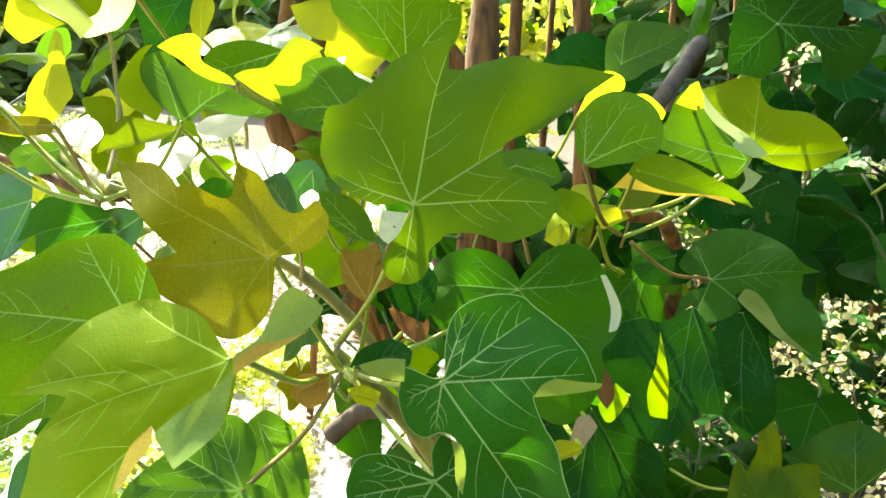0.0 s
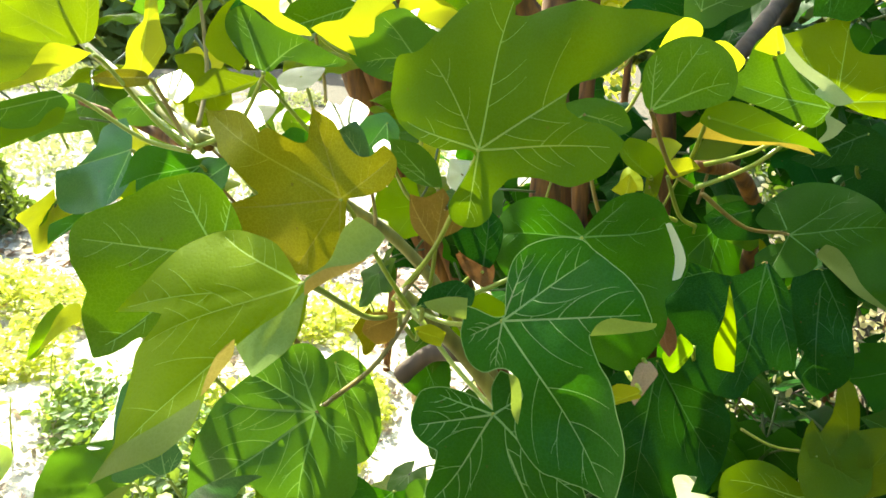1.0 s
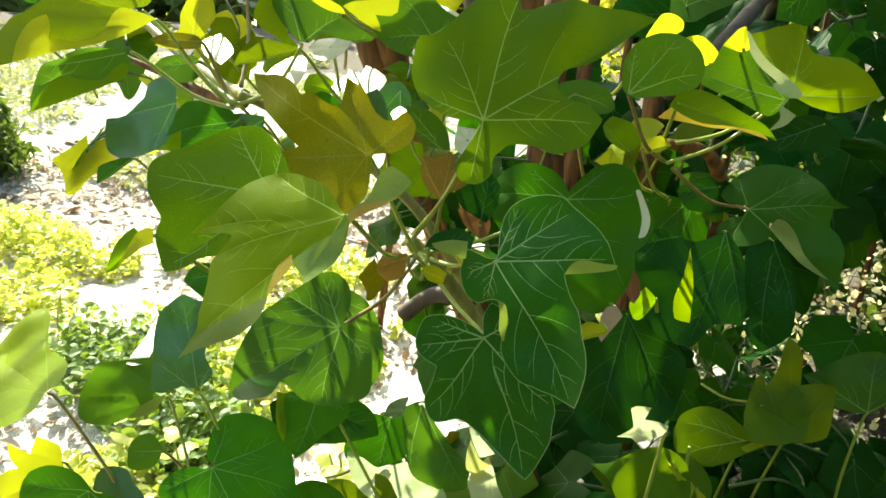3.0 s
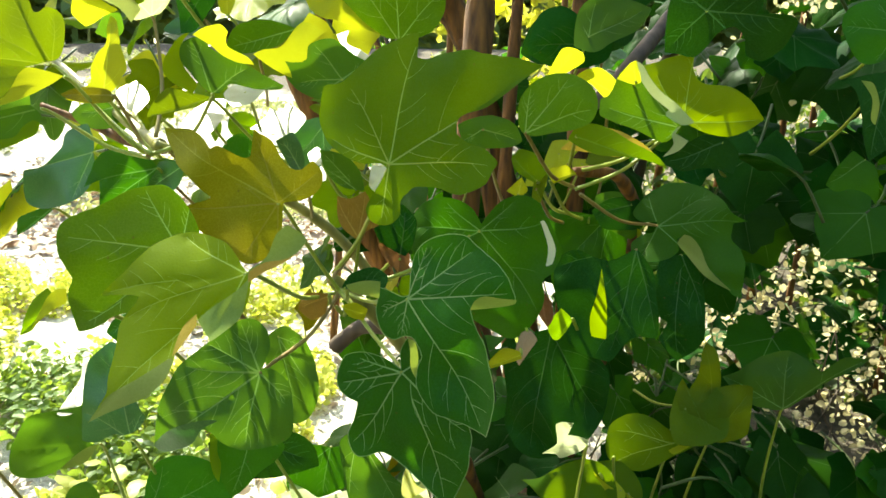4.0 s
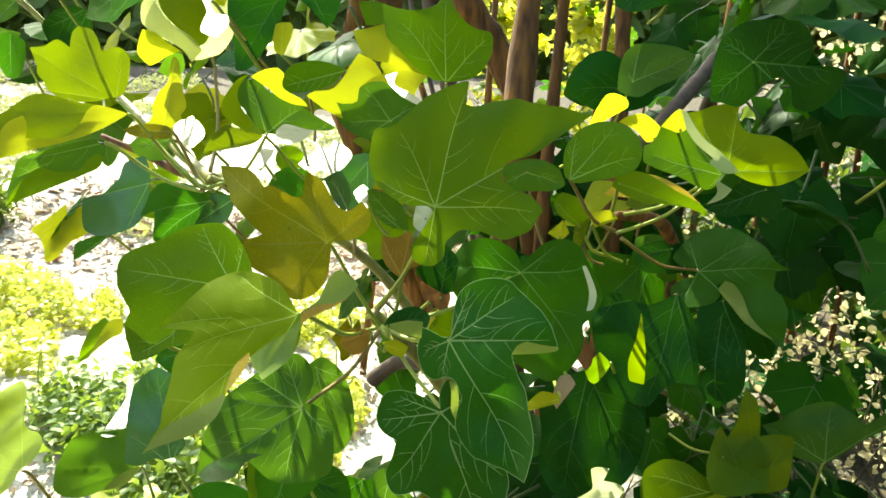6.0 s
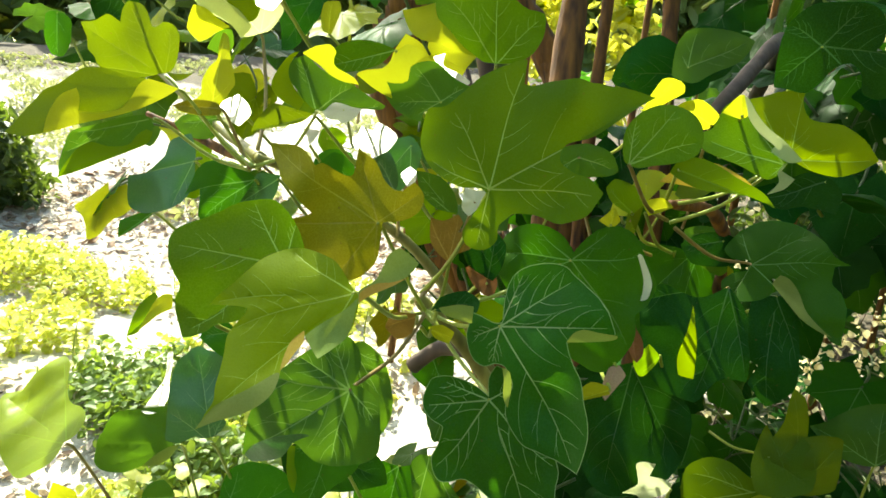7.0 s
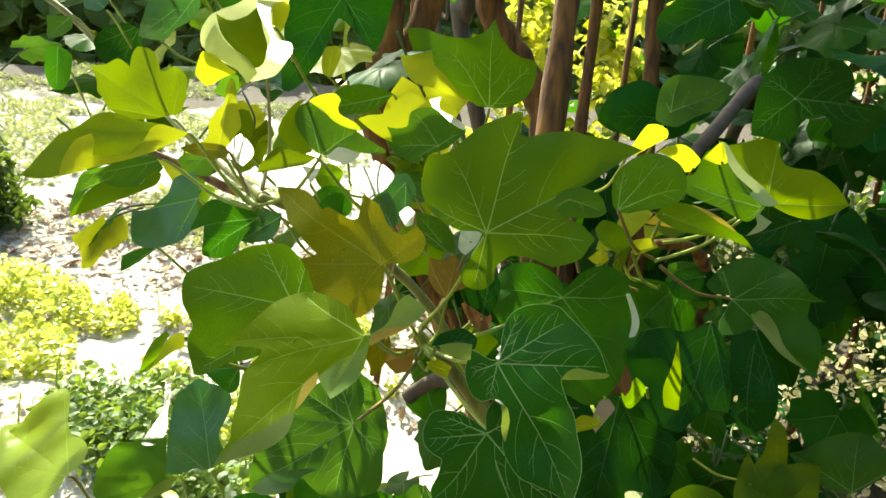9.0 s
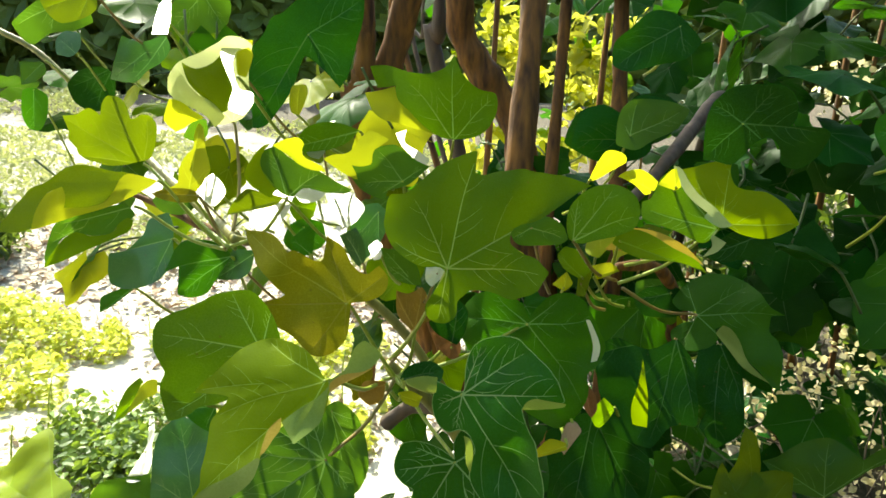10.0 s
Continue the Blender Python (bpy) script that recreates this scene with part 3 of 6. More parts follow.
curl(lf, 'under_bronze', (0.275, 0.655, 1.397), (76.3, 0.6, 18.1),
     margin=((-177, 4.9), (150, 3.1), (121, 2.0), (49, 1.6), (0, 3.2), (-19, 5.2), (-24, 2.4), (-88, 0.9), (-169, 2.6)))
curl(lf, 'pale', (0.332, 0.672, 1.401), (76.3, 0.6, 18.1),
     margin=((69, 1.6), (90, 0.7), (1, 1.2), (-75, 0.9), (-133, 1.9), (-127, 0.4), (119, 0.7)))
lf = leaf('lime', (0.339, 0.685, 1.417), (76.6, -1.5, -6.9),
     margin=((129, 6.7), (116, 6.2), (102, 6.1), (83, 6.3), (83, 5.1), (74, 4.0), (58, 4.0), (39, 5.0), (20, 5.9), (2, 6.8), (-8, 5.5), (-19, 4.0), (-26, 2.1), (-25, 0.7), (148, 0.5), (132, 3.0), (131, 5.0)),
     veins=((84, 5.9), (2, 6.5), (120, 5.3)), hub='right', cup=0.15)
# sunlit crest, its brightness painted as a pale edge
curl(lf, 'pale', (0.316, 0.69, 1.443), (76.6, -1.5, -6.9),
     margin=((129, 3.8), (121, 3.1), (120, 1.5), (5, 0.3), (-33, 2.1), (-40, 4.2), (-54, 3.6), (-77, 1.8), (-176, 0.9), (141, 2.4)))
lf = leaf('soft', (0.066, 0.733, 1.49), (99.5, -2.9, 2.2),
     margin=((163, 0.9), (159, 1.9), (152, 3.7), (144, 5.8), (142, 7.4), (134, 8.5), (143, 10.0), (141, 10.5), (136, 12.0), (129, 10.7), (121, 8.8), (107, 7.6), (93, 7.8), (86, 9.1), (79, 7.2), (62, 6.2), (45, 6.8), (35, 6.1), (25, 5.0), (13, 3.5), (5, 1.6)),
     veins=((125, 7.9), (87, 8.4), (44, 6.3)), hub='', cup=0.15)
# sunlit strip of the blade, painted as a yellow patch
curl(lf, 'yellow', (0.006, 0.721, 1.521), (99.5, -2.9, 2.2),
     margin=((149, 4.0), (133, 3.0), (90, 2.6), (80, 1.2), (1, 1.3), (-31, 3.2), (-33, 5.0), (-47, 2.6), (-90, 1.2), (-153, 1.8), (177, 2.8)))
lf = leaf('dark', (-0.115, 0.772, 1.608), (88.3, -0.9, 11.1),
     margin=((88, 5.0), (139, 3.8), (156, 4.6), (-180, 5.3), (-165, 7.3), (-150, 8.9), (-133, 10.6), (-123, 13.0), (-117, 11.8), (-113, 9.1), (-108, 6.1), (-105, 3.0), (-92, 2.6), (-66, 4.6), (-60, 7.0), (-44, 6.5), (-13, 5.8), (21, 7.1), (44, 8.9), (65, 7.6)),
     veins=((-123, 12.4), (-58, 6.6), (31, 7.4)), hub='', cup=0.15)
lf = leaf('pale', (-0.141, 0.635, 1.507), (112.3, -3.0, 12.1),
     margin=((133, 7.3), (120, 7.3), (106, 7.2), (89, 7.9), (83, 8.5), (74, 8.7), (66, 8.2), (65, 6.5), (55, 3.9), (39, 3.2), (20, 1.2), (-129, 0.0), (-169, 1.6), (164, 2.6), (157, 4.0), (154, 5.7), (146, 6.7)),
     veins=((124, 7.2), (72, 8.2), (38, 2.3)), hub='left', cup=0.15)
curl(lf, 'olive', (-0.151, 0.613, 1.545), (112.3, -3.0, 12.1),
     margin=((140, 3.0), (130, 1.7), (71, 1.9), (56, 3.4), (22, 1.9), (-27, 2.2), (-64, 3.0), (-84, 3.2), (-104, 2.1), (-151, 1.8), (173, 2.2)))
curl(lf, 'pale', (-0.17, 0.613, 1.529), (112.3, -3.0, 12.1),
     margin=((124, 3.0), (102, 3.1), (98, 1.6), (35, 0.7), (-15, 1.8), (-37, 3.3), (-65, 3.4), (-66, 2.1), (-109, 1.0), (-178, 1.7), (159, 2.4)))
curl(lf, 'yellow', (-0.183, 0.615, 1.512), (112.3, -3.0, 12.1),
     margin=((118, 2.0), (85, 1.5), (27, 1.2), (-7, 2.1), (-41, 1.0), (-99, 1.2), (-127, 1.9), (-172, 2.0)))
curl(lf, 'mid', (-0.176, 0.628, 1.498), (112.3, -3.0, 12.1),
     margin=((111, 1.0), (47, 1.6), (-22, 1.0), (-100, 1.3), (-161, 1.7)))
curl(lf, 'yellow', (-0.113, 0.61, 1.563), (112.3, -3.0, 12.1),
     margin=((126, 1.0), (63, 1.4), (28, 1.0), (-94, 1.5), (-128, 1.5)))
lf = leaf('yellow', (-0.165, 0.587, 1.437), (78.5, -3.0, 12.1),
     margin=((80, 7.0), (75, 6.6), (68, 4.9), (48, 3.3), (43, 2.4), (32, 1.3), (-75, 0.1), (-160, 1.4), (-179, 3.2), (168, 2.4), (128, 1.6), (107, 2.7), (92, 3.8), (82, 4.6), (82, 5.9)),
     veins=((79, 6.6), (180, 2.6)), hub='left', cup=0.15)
lf = leaf('bronze', (-0.148, 0.574, 1.439), (67.9, -3.0, 12.1),
     margin=((176, 4.3), (163, 2.8), (126, 0.7), (-45, 0.2), (-96, 0.6), (-158, 1.7), (-176, 3.4)),
     veins=((176, 4.1),), hub='left', cup=0.15)
lf = leaf('olive', (-0.226, 0.609, 1.464), (89.4, -3.0, 12.1),
     margin=((162, 0.7), (-179, 1.9), (-179, 3.6), (177, 4.6), (174, 5.7), (169, 6.5), (164, 6.8), (160, 7.6), (153, 8.0), (146, 9.0), (140, 8.0), (130, 7.4), (127, 6.2), (119, 7.0), (112, 7.4), (103, 6.6), (100, 5.6), (100, 4.6), (94, 4.5), (86, 4.9), (76, 4.8), (66, 4.2), (58, 2.9), (47, 1.7), (39, 0.7)),
     veins=((147, 8.7), (112, 7.0), (79, 4.6), (171, 6.2)), hub='left', cup=0.15)
lf = leaf('olive', (-0.172, 0.551, 1.454), (72.4, -1.9, 39.5),
     margin=((163, 1.7), (161, 2.7), (164, 3.8), (163, 6.0), (168, 7.3), (177, 8.6), (-179, 10.0), (-172, 11.4), (-165, 13.3), (-162, 12.3), (-161, 10.6), (-166, 10.0), (-173, 9.2), (-177, 8.5), (-179, 7.6), (-173, 7.5), (-166, 7.8), (-161, 6.4), (-159, 4.9), (-168, 3.7), (175, 3.0), (164, 2.5)),
     veins=((-165, 13.1), (177, 8.3), (167, 5.9)), hub='left', cup=0.15)
curl(lf, 'yellow', (-0.211, 0.509, 1.44), (72.4, -1.9, 39.5),
     margin=((-153, 4.9), (-165, 4.2), (176, 3.4), (162, 2.9), (144, 2.2), (163, 1.7), (-165, 1.9), (-117, 0.7), (-16, 1.2), (16, 2.1), (31, 3.1), (32, 3.9), (24, 4.6), (13, 5.8), (6, 4.3), (-8, 2.6), (-66, 1.1), (-138, 2.2), (-149, 3.8)))
lf = leaf('mid', (-0.204, 0.56, 1.428), (66.8, -1.2, 36.4),
     margin=((-92, 0.7), (-105, 1.2), (-124, 1.4), (-132, 2.2), (-132, 3.3), (-145, 4.5), (-156, 5.5), (-156, 6.7), (-150, 8.0), (-146, 9.2), (-153, 8.4), (-162, 7.4), (-170, 6.5), (-173, 4.7), (179, 2.5), (157, 0.8)),
     veins=((-157, 7.8), (-168, 6.4)), hub='left', cup=0.15)
curl(lf, 'spring', (-0.224, 0.527, 1.402), (66.8, -1.2, 36.4),
     margin=((-150, 4.6), (-162, 3.5), (177, 2.4), (152, 1.5), (104, 0.3), (16, 1.5), (30, 2.5), (31, 3.4), (24, 3.7), (11, 3.1), (0, 1.9), (-111, 1.0), (-144, 3.1)))
lf = leaf('blue', (-0.227, 0.65, 1.381), (70.5, -4.1, 3.1),
     margin=((-169, 7.5), (-168, 5.5), (178, 3.9), (167, 3.4), (141, 3.6), (102, 3.0), (87, 1.4), (-51, 0.2), (-85, 2.3), (-102, 4.2), (-118, 5.7), (-134, 7.6), (-146, 8.5), (-158, 8.0)),
     veins=((-167, 7.5), (-114, 5.2)), hub='', cup=0.15)
lf = leaf('mature', (-0.272, 0.64, 1.325), (70.6, -4.8, 3.4),
     margin=((-168, 3.8), (173, 1.0), (-30, 0.2), (-141, 2.8), (-146, 4.6)),
     veins=((-146, 4.4),), hub='', cup=0.15)
lf = leaf('mature', (-0.144, 0.624, 1.371), (68.7, -3.0, 12.1),
     margin=((93, 0.1), (128, 1.5), (145, 3.2), (158, 5.0), (169, 5.8), (-180, 6.2), (-168, 7.0), (-171, 5.4), (-159, 5.7), (-145, 6.5), (-134, 5.8), (-122, 4.4), (-123, 2.4), (-119, 0.5)),
     veins=((-169, 6.8), (-143, 6.1)), hub='', cup=0.15)
lf = leaf('blue', (-0.127, 0.637, 1.371), (68.8, -3.0, 12.1),
     margin=((-147, 4.6), (164, 2.1), (57, 0.5), (-94, 1.5), (-118, 2.8)),
     veins=((-147, 4.3),), hub='', cup=0.15)
lf = leaf('mid', (-0.057, 0.572, 1.441), (90.4, -3.0, 12.1),
     margin=((122, 4.3), (109, 4.6), (96, 4.5), (83, 3.6), (62, 3.3), (35, 3.8), (15, 4.7), (4, 5.9), (1, 5.4), (4, 3.5), (24, 1.8), (3, 0.6), (140, 0.5), (135, 1.4), (130, 2.6), (129, 3.5)),
     veins=((104, 4.4), (4, 5.5), (32, 3.7)), hub='left', cup=0.15)
# sunlit rim and top of the blade, painted as two patches
curl(lf, 'lime', (-0.077, 0.564, 1.465), (90.4, -3.0, 12.1),
     margin=((-163, 1.6), (159, 1.3), (103, 1.6), (80, 2.2), (67, 2.5), (83, 1.4), (95, 0.4), (-59, 0.9), (-58, 2.0), (-77, 2.5), (-95, 1.9), (-125, 1.7)))
curl(lf, 'yellow', (-0.042, 0.571, 1.48), (90.4, -3.0, 12.1),
     margin=((161, 2.6), (134, 1.9), (96, 1.5), (70, 1.0), (72, 0.4), (-44, 0.4), (-33, 2.0), (-39, 2.7), (-59, 1.7), (-109, 0.9), (180, 1.2)))
lf = leaf('olive', (-0.068, 0.59, 1.437), (78.5, -3.0, 12.1),
     margin=((-166, 5.6), (-177, 4.9), (164, 3.7), (161, 2.2), (90, 0.1), (-149, 1.2), (-162, 3.2)),
     veins=((-167, 5.3),), hub='', cup=0.15)
lf = leaf('mid', (0.034, 0.637, 1.453), (89.7, -3.0, 12.1),
     margin=((161, 5.7), (154, 3.7), (134, 4.0), (120, 3.9), (101, 3.6), (88, 3.1), (56, 2.4), (25, 3.0), (17, 1.9), (-33, 0.7), (-138, 1.1), (-148, 1.8), (-136, 2.5), (-154, 3.2), (-171, 4.2), (174, 5.0)),
     veins=((126, 3.8), (29, 2.4), (-178, 3.9), (-151, 2.4)), hub='', cup=0.15)
# sunlit part of the blade, laid over it as a yellow patch
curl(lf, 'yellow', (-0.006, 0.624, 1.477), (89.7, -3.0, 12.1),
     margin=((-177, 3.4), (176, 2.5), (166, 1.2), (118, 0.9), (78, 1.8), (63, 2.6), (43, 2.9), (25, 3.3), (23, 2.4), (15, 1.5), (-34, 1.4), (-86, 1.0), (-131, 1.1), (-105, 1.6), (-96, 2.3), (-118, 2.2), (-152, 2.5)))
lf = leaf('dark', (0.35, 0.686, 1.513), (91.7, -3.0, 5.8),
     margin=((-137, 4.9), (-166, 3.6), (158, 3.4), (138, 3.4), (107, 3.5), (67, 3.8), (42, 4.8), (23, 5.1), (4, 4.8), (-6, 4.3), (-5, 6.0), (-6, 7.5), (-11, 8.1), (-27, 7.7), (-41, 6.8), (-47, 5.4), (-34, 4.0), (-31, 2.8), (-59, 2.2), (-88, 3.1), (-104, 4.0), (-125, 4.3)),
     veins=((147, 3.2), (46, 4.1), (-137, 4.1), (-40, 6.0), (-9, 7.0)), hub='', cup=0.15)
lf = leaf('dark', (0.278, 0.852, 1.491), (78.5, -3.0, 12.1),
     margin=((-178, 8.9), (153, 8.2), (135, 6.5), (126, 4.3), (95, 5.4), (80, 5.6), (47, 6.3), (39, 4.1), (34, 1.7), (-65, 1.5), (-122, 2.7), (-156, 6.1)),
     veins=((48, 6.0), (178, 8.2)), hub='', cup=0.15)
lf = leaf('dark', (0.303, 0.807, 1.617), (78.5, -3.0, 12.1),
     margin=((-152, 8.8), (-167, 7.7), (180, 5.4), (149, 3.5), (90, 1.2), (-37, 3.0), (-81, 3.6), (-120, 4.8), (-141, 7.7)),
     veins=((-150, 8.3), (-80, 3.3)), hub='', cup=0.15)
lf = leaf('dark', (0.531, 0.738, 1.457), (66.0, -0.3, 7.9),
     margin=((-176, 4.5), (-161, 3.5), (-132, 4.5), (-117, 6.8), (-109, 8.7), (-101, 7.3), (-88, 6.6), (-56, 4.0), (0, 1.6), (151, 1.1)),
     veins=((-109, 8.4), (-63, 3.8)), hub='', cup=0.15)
curl(lf, 'under', (0.502, 0.699, 1.437), (76.1, -0.3, 7.9),
     margin=((118, 2.1), (86, 1.6), (-19, 0.7), (-82, 2.1), (-94, 1.5), (88, 0.3)))
lf = leaf('mature', (0.541, 0.781, 1.376), (76.1, -0.3, 7.9),
     margin=((-147, 4.8), (-160, 3.4), (143, 1.5), (90, 0.1), (-37, 1.5), (-67, 3.8), (-86, 6.7), (-95, 7.0), (-77, 5.4), (-81, 3.8), (-111, 3.2), (-132, 4.4)),
     veins=((-147, 4.5),), hub='', cup=0.15)
lf = leaf('mature', (0.555, 0.794, 1.502), (76.1, -0.3, 7.9),
     margin=((174, 5.4), (153, 5.1), (126, 3.8), (81, 2.9), (7, 2.3), (-90, 0.3), (-108, 2.7), (-122, 3.8), (-137, 4.6), (-159, 4.8)),
     veins=((174, 5.1), (-123, 3.6), (121, 3.3)), hub='', cup=0.15)
lf = leaf('silvery', (-0.279, 0.509, 1.128), (28.0, -18.0, 5.0),
     margin=((154, 0.4), (55, 1.1), (72, 2.7), (95, 4.2), (113, 5.7), (117, 8.1), (116, 12.3), (119, 14.5), (127, 14.5), (133, 14.3), (140, 13.4), (145, 15.3), (151, 14.5), (161, 12.1), (172, 8.8), (-168, 6.2), (-143, 4.8), (-129, 3.3), (-113, 2.0), (-116, 0.9)),
     veins=((119, 13.9), (146, 14.5), (-154, 5.2), (89, 3.2), (163, 11.0)), hub='low', cup=0.15)
lf = leaf('blue', (-0.169, 0.572, 1.114), (72.0, -2.1, 14.3),
     margin=((100, 9.7), (93, 9.2), (81, 8.7), (76, 7.5), (76, 6.1), (81, 4.1), (73, 3.1), (54, 2.4), (55, 1.0), (151, 0.9), (159, 1.7), (-180, 3.2), (176, 4.5), (146, 5.4), (130, 6.7), (120, 8.1), (112, 9.0)),
     veins=((100, 9.3), (145, 5.2), (65, 2.7)), hub='low', cup=0.15)
lf = leaf('mid', (-0.218, 0.591, 1.093), (72.0, -2.1, 14.3),
     margin=((-155, 0.2), (-155, 1.7), (-150, 3.4), (-151, 4.7), (-154, 6.5), (-162, 8.5), (-169, 9.1), (178, 8.7), (172, 8.3), (155, 7.6), (143, 6.1), (110, 4.3), (155, 1.4)),
     veins=((180, 8.3), (143, 5.7), (-163, 7.5)), hub='low', cup=0.15)
curl(lf, 'under', (-0.233, 0.58, 1.083), (72.0, -2.1, 14.3),
     margin=((-152, 2.3), (174, 0.7), (54, 1.1), (33, 2.2), (-21, 0.8), (-120, 1.0)))
lf = leaf('mid', (-0.247, 0.614, 1.01), (72.0, -2.1, 14.3),
     margin=((174, 3.5), (148, 3.0), (119, 2.2), (66, 0.4), (-107, 1.5), (-134, 2.9), (-153, 3.9)),
     veins=((179, 3.1),), hub='low', cup=0.15)
lf = leaf('yellow', (-0.342, 0.579, 1.001), (72.0, -2.1, 14.3),
     margin=((160, 6.2), (162, 5.2), (166, 3.5), (136, 3.9), (101, 1.8), (-46, 0.1), (-77, 1.3), (-167, 1.6), (-161, 3.9), (-142, 5.5), (-125, 7.1), (-131, 9.4), (-146, 11.1), (-155, 9.5), (-164, 7.7), (-171, 5.9), (-172, 4.7), (174, 5.6)),
     veins=((-147, 9.6), (163, 5.5), (138, 3.3)), hub='low', cup=0.15)
lf = leaf('mature', (-0.292, 0.556, 0.991), (72.0, -2.1, 14.3),
     margin=((64, 0.4), (117, 1.7), (133, 3.2), (148, 5.0), (164, 6.5), (-178, 7.0), (-159, 7.1), (-146, 7.7), (-122, 6.6), (-83, 5.3), (-41, 7.1), (-23, 6.6), (-10, 5.5), (-6, 3.6), (-8, 1.9), (-15, 0.7)),
     veins=((172, 6.4), (-145, 7.0), (-83, 5.1), (-37, 6.3)), hub='low', cup=0.15)
curl(lf, 'blue', (-0.257, 0.562, 0.996), (72.0, -2.1, 14.3),
     margin=((-178, 2.9), (146, 2.9), (118, 2.6), (75, 2.0), (19, 1.4), (-18, 2.4), (-51, 4.2), (-63, 1.8), (-143, 1.2)))
lf = leaf('mature', (-0.163, 0.579, 1.028), (72.0, -2.1, 14.3),
     margin=((43, 0.4), (118, 1.1), (93, 3.3), (80, 5.0), (60, 6.3), (38, 7.5), (19, 8.1), (3, 8.2), (-16, 8.8), (-35, 10.0), (-54, 10.0), (-81, 8.2), (-107, 6.8), (-136, 6.0), (-153, 5.9), (-163, 5.3), (-173, 4.0), (177, 2.0), (-168, 0.7)),
     veins=((73, 4.9), (23, 7.4), (-17, 8.5), (-59, 9.1), (-98, 6.7), (-154, 5.4)), hub='low', cup=0.15)
lf = leaf('mid', (-0.367, 0.477, 1.009), (72.0, -2.1, 14.3),
     margin=((94, 6.2), (82, 6.5), (71, 5.4), (63, 3.6), (62, 1.3), (138, 0.7), (154, 2.3), (111, 5.7)),
     veins=((84, 6.0), (113, 4.7)), hub='low', cup=0.15)
lf = leaf('mature', (-0.046, 0.577, 1.132), (72.0, -2.1, 14.3),
     margin=((-176, 3.3), (168, 1.5), (82, 0.7), (-19, 2.3), (-31, 3.4), (-53, 3.6), (-85, 4.1), (-100, 5.4), (-110, 6.6), (-123, 5.5), (-136, 4.8), (-155, 4.2)),
     veins=((-111, 6.3), (-172, 3.3), (-37, 3.0)), hub='low', cup=0.15)
curl(lf, 'spring', (-0.076, 0.559, 1.111), (72.0, -2.1, 14.3),
     margin=((100, 2.3), (82, 2.0), (69, 0.6), (-57, 0.9), (-84, 2.3), (-98, 1.5), (179, 0.5)))
lf = leaf('mid', (0.035, 0.65, 1.093), (72.0, -2.1, 14.3),
     margin=((-158, 2.1), (172, 0.9), (-46, 0.5), (-54, 2.9), (-54, 5.7), (-53, 8.0), (-62, 9.7), (-73, 9.3), (-86, 8.1), (-99, 7.0), (-113, 4.4)),
     veins=((-63, 9.3), (-101, 6.4)), hub='low', cup=0.15)
lf = leaf('olive', (-0.018, 0.655, 0.998), (72.0, -2.1, 14.3),
     margin=((-174, 5.1), (-164, 2.5), (-89, 3.0), (-77, 5.7), (-113, 6.2), (-144, 5.2)),
     veins=((-172, 4.9), (-90, 5.1)), hub='low', cup=0.15)
lf = leaf('olive', (0.002, 0.651, 1.005), (72.0, -2.1, 14.3),
     margin=((178, 1.5), (-86, 0.6), (-63, 3.3), (-71, 5.7), (-95, 5.7), (-117, 3.3)),
     veins=((-76, 4.9),), hub='low', cup=0.15)
# tilted to mirror the sun towards the camera, brightness also in the colour
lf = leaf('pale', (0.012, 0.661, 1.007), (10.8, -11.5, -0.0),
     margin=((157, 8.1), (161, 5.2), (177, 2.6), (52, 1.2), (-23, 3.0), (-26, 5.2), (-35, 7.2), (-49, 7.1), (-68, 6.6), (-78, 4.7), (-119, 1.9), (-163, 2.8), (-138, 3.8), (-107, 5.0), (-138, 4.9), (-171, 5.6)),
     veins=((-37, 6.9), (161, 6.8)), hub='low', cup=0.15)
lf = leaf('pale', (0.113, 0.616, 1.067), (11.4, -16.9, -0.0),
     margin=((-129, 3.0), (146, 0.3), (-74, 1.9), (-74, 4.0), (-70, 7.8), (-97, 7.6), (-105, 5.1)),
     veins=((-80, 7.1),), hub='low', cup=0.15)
curl(lf, 'yellow', (0.099, 0.611, 1.065), (11.4, -16.9, 0.0),
     margin=((135, 1.4), (106, 2.9), (-9, 0.6), (-28, 2.0), (-85, 1.9), (-125, 1.3)))
curl(lf, 'pale', (0.099, 0.635, 1.069), (11.4, -16.9, 0.0),
     margin=((118, 3.4), (99, 1.1), (-46, 2.5), (-81, 2.1), (158, 0.8)))
lf = leaf('mature', (-0.014, 0.706, 1.039), (72.0, -2.1, 14.3),
     margin=((-153, 5.8), (-167, 3.3), (165, 2.2), (-45, 0.1), (9, 1.7), (-45, 2.8), (-70, 4.8), (-97, 5.5), (-119, 6.6), (-138, 6.8)),
     veins=((-147, 5.3), (-103, 5.6)), hub='low', cup=0.15)
lf = leaf('mature', (-0.068, 0.618, 0.978), (72.0, -2.1, 14.3),
     margin=((156, 3.1), (117, 2.6), (66, 2.3), (12, 3.0), (-26, 3.3), (-76, 2.4), (-140, 2.7)),
     veins=((165, 2.4), (-44, 2.5)), hub='low', cup=0.15)
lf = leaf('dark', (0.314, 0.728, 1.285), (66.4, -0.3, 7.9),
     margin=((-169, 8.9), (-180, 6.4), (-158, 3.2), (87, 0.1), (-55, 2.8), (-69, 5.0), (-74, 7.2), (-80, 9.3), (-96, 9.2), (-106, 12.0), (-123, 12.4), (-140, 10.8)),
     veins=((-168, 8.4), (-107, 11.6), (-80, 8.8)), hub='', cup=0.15)
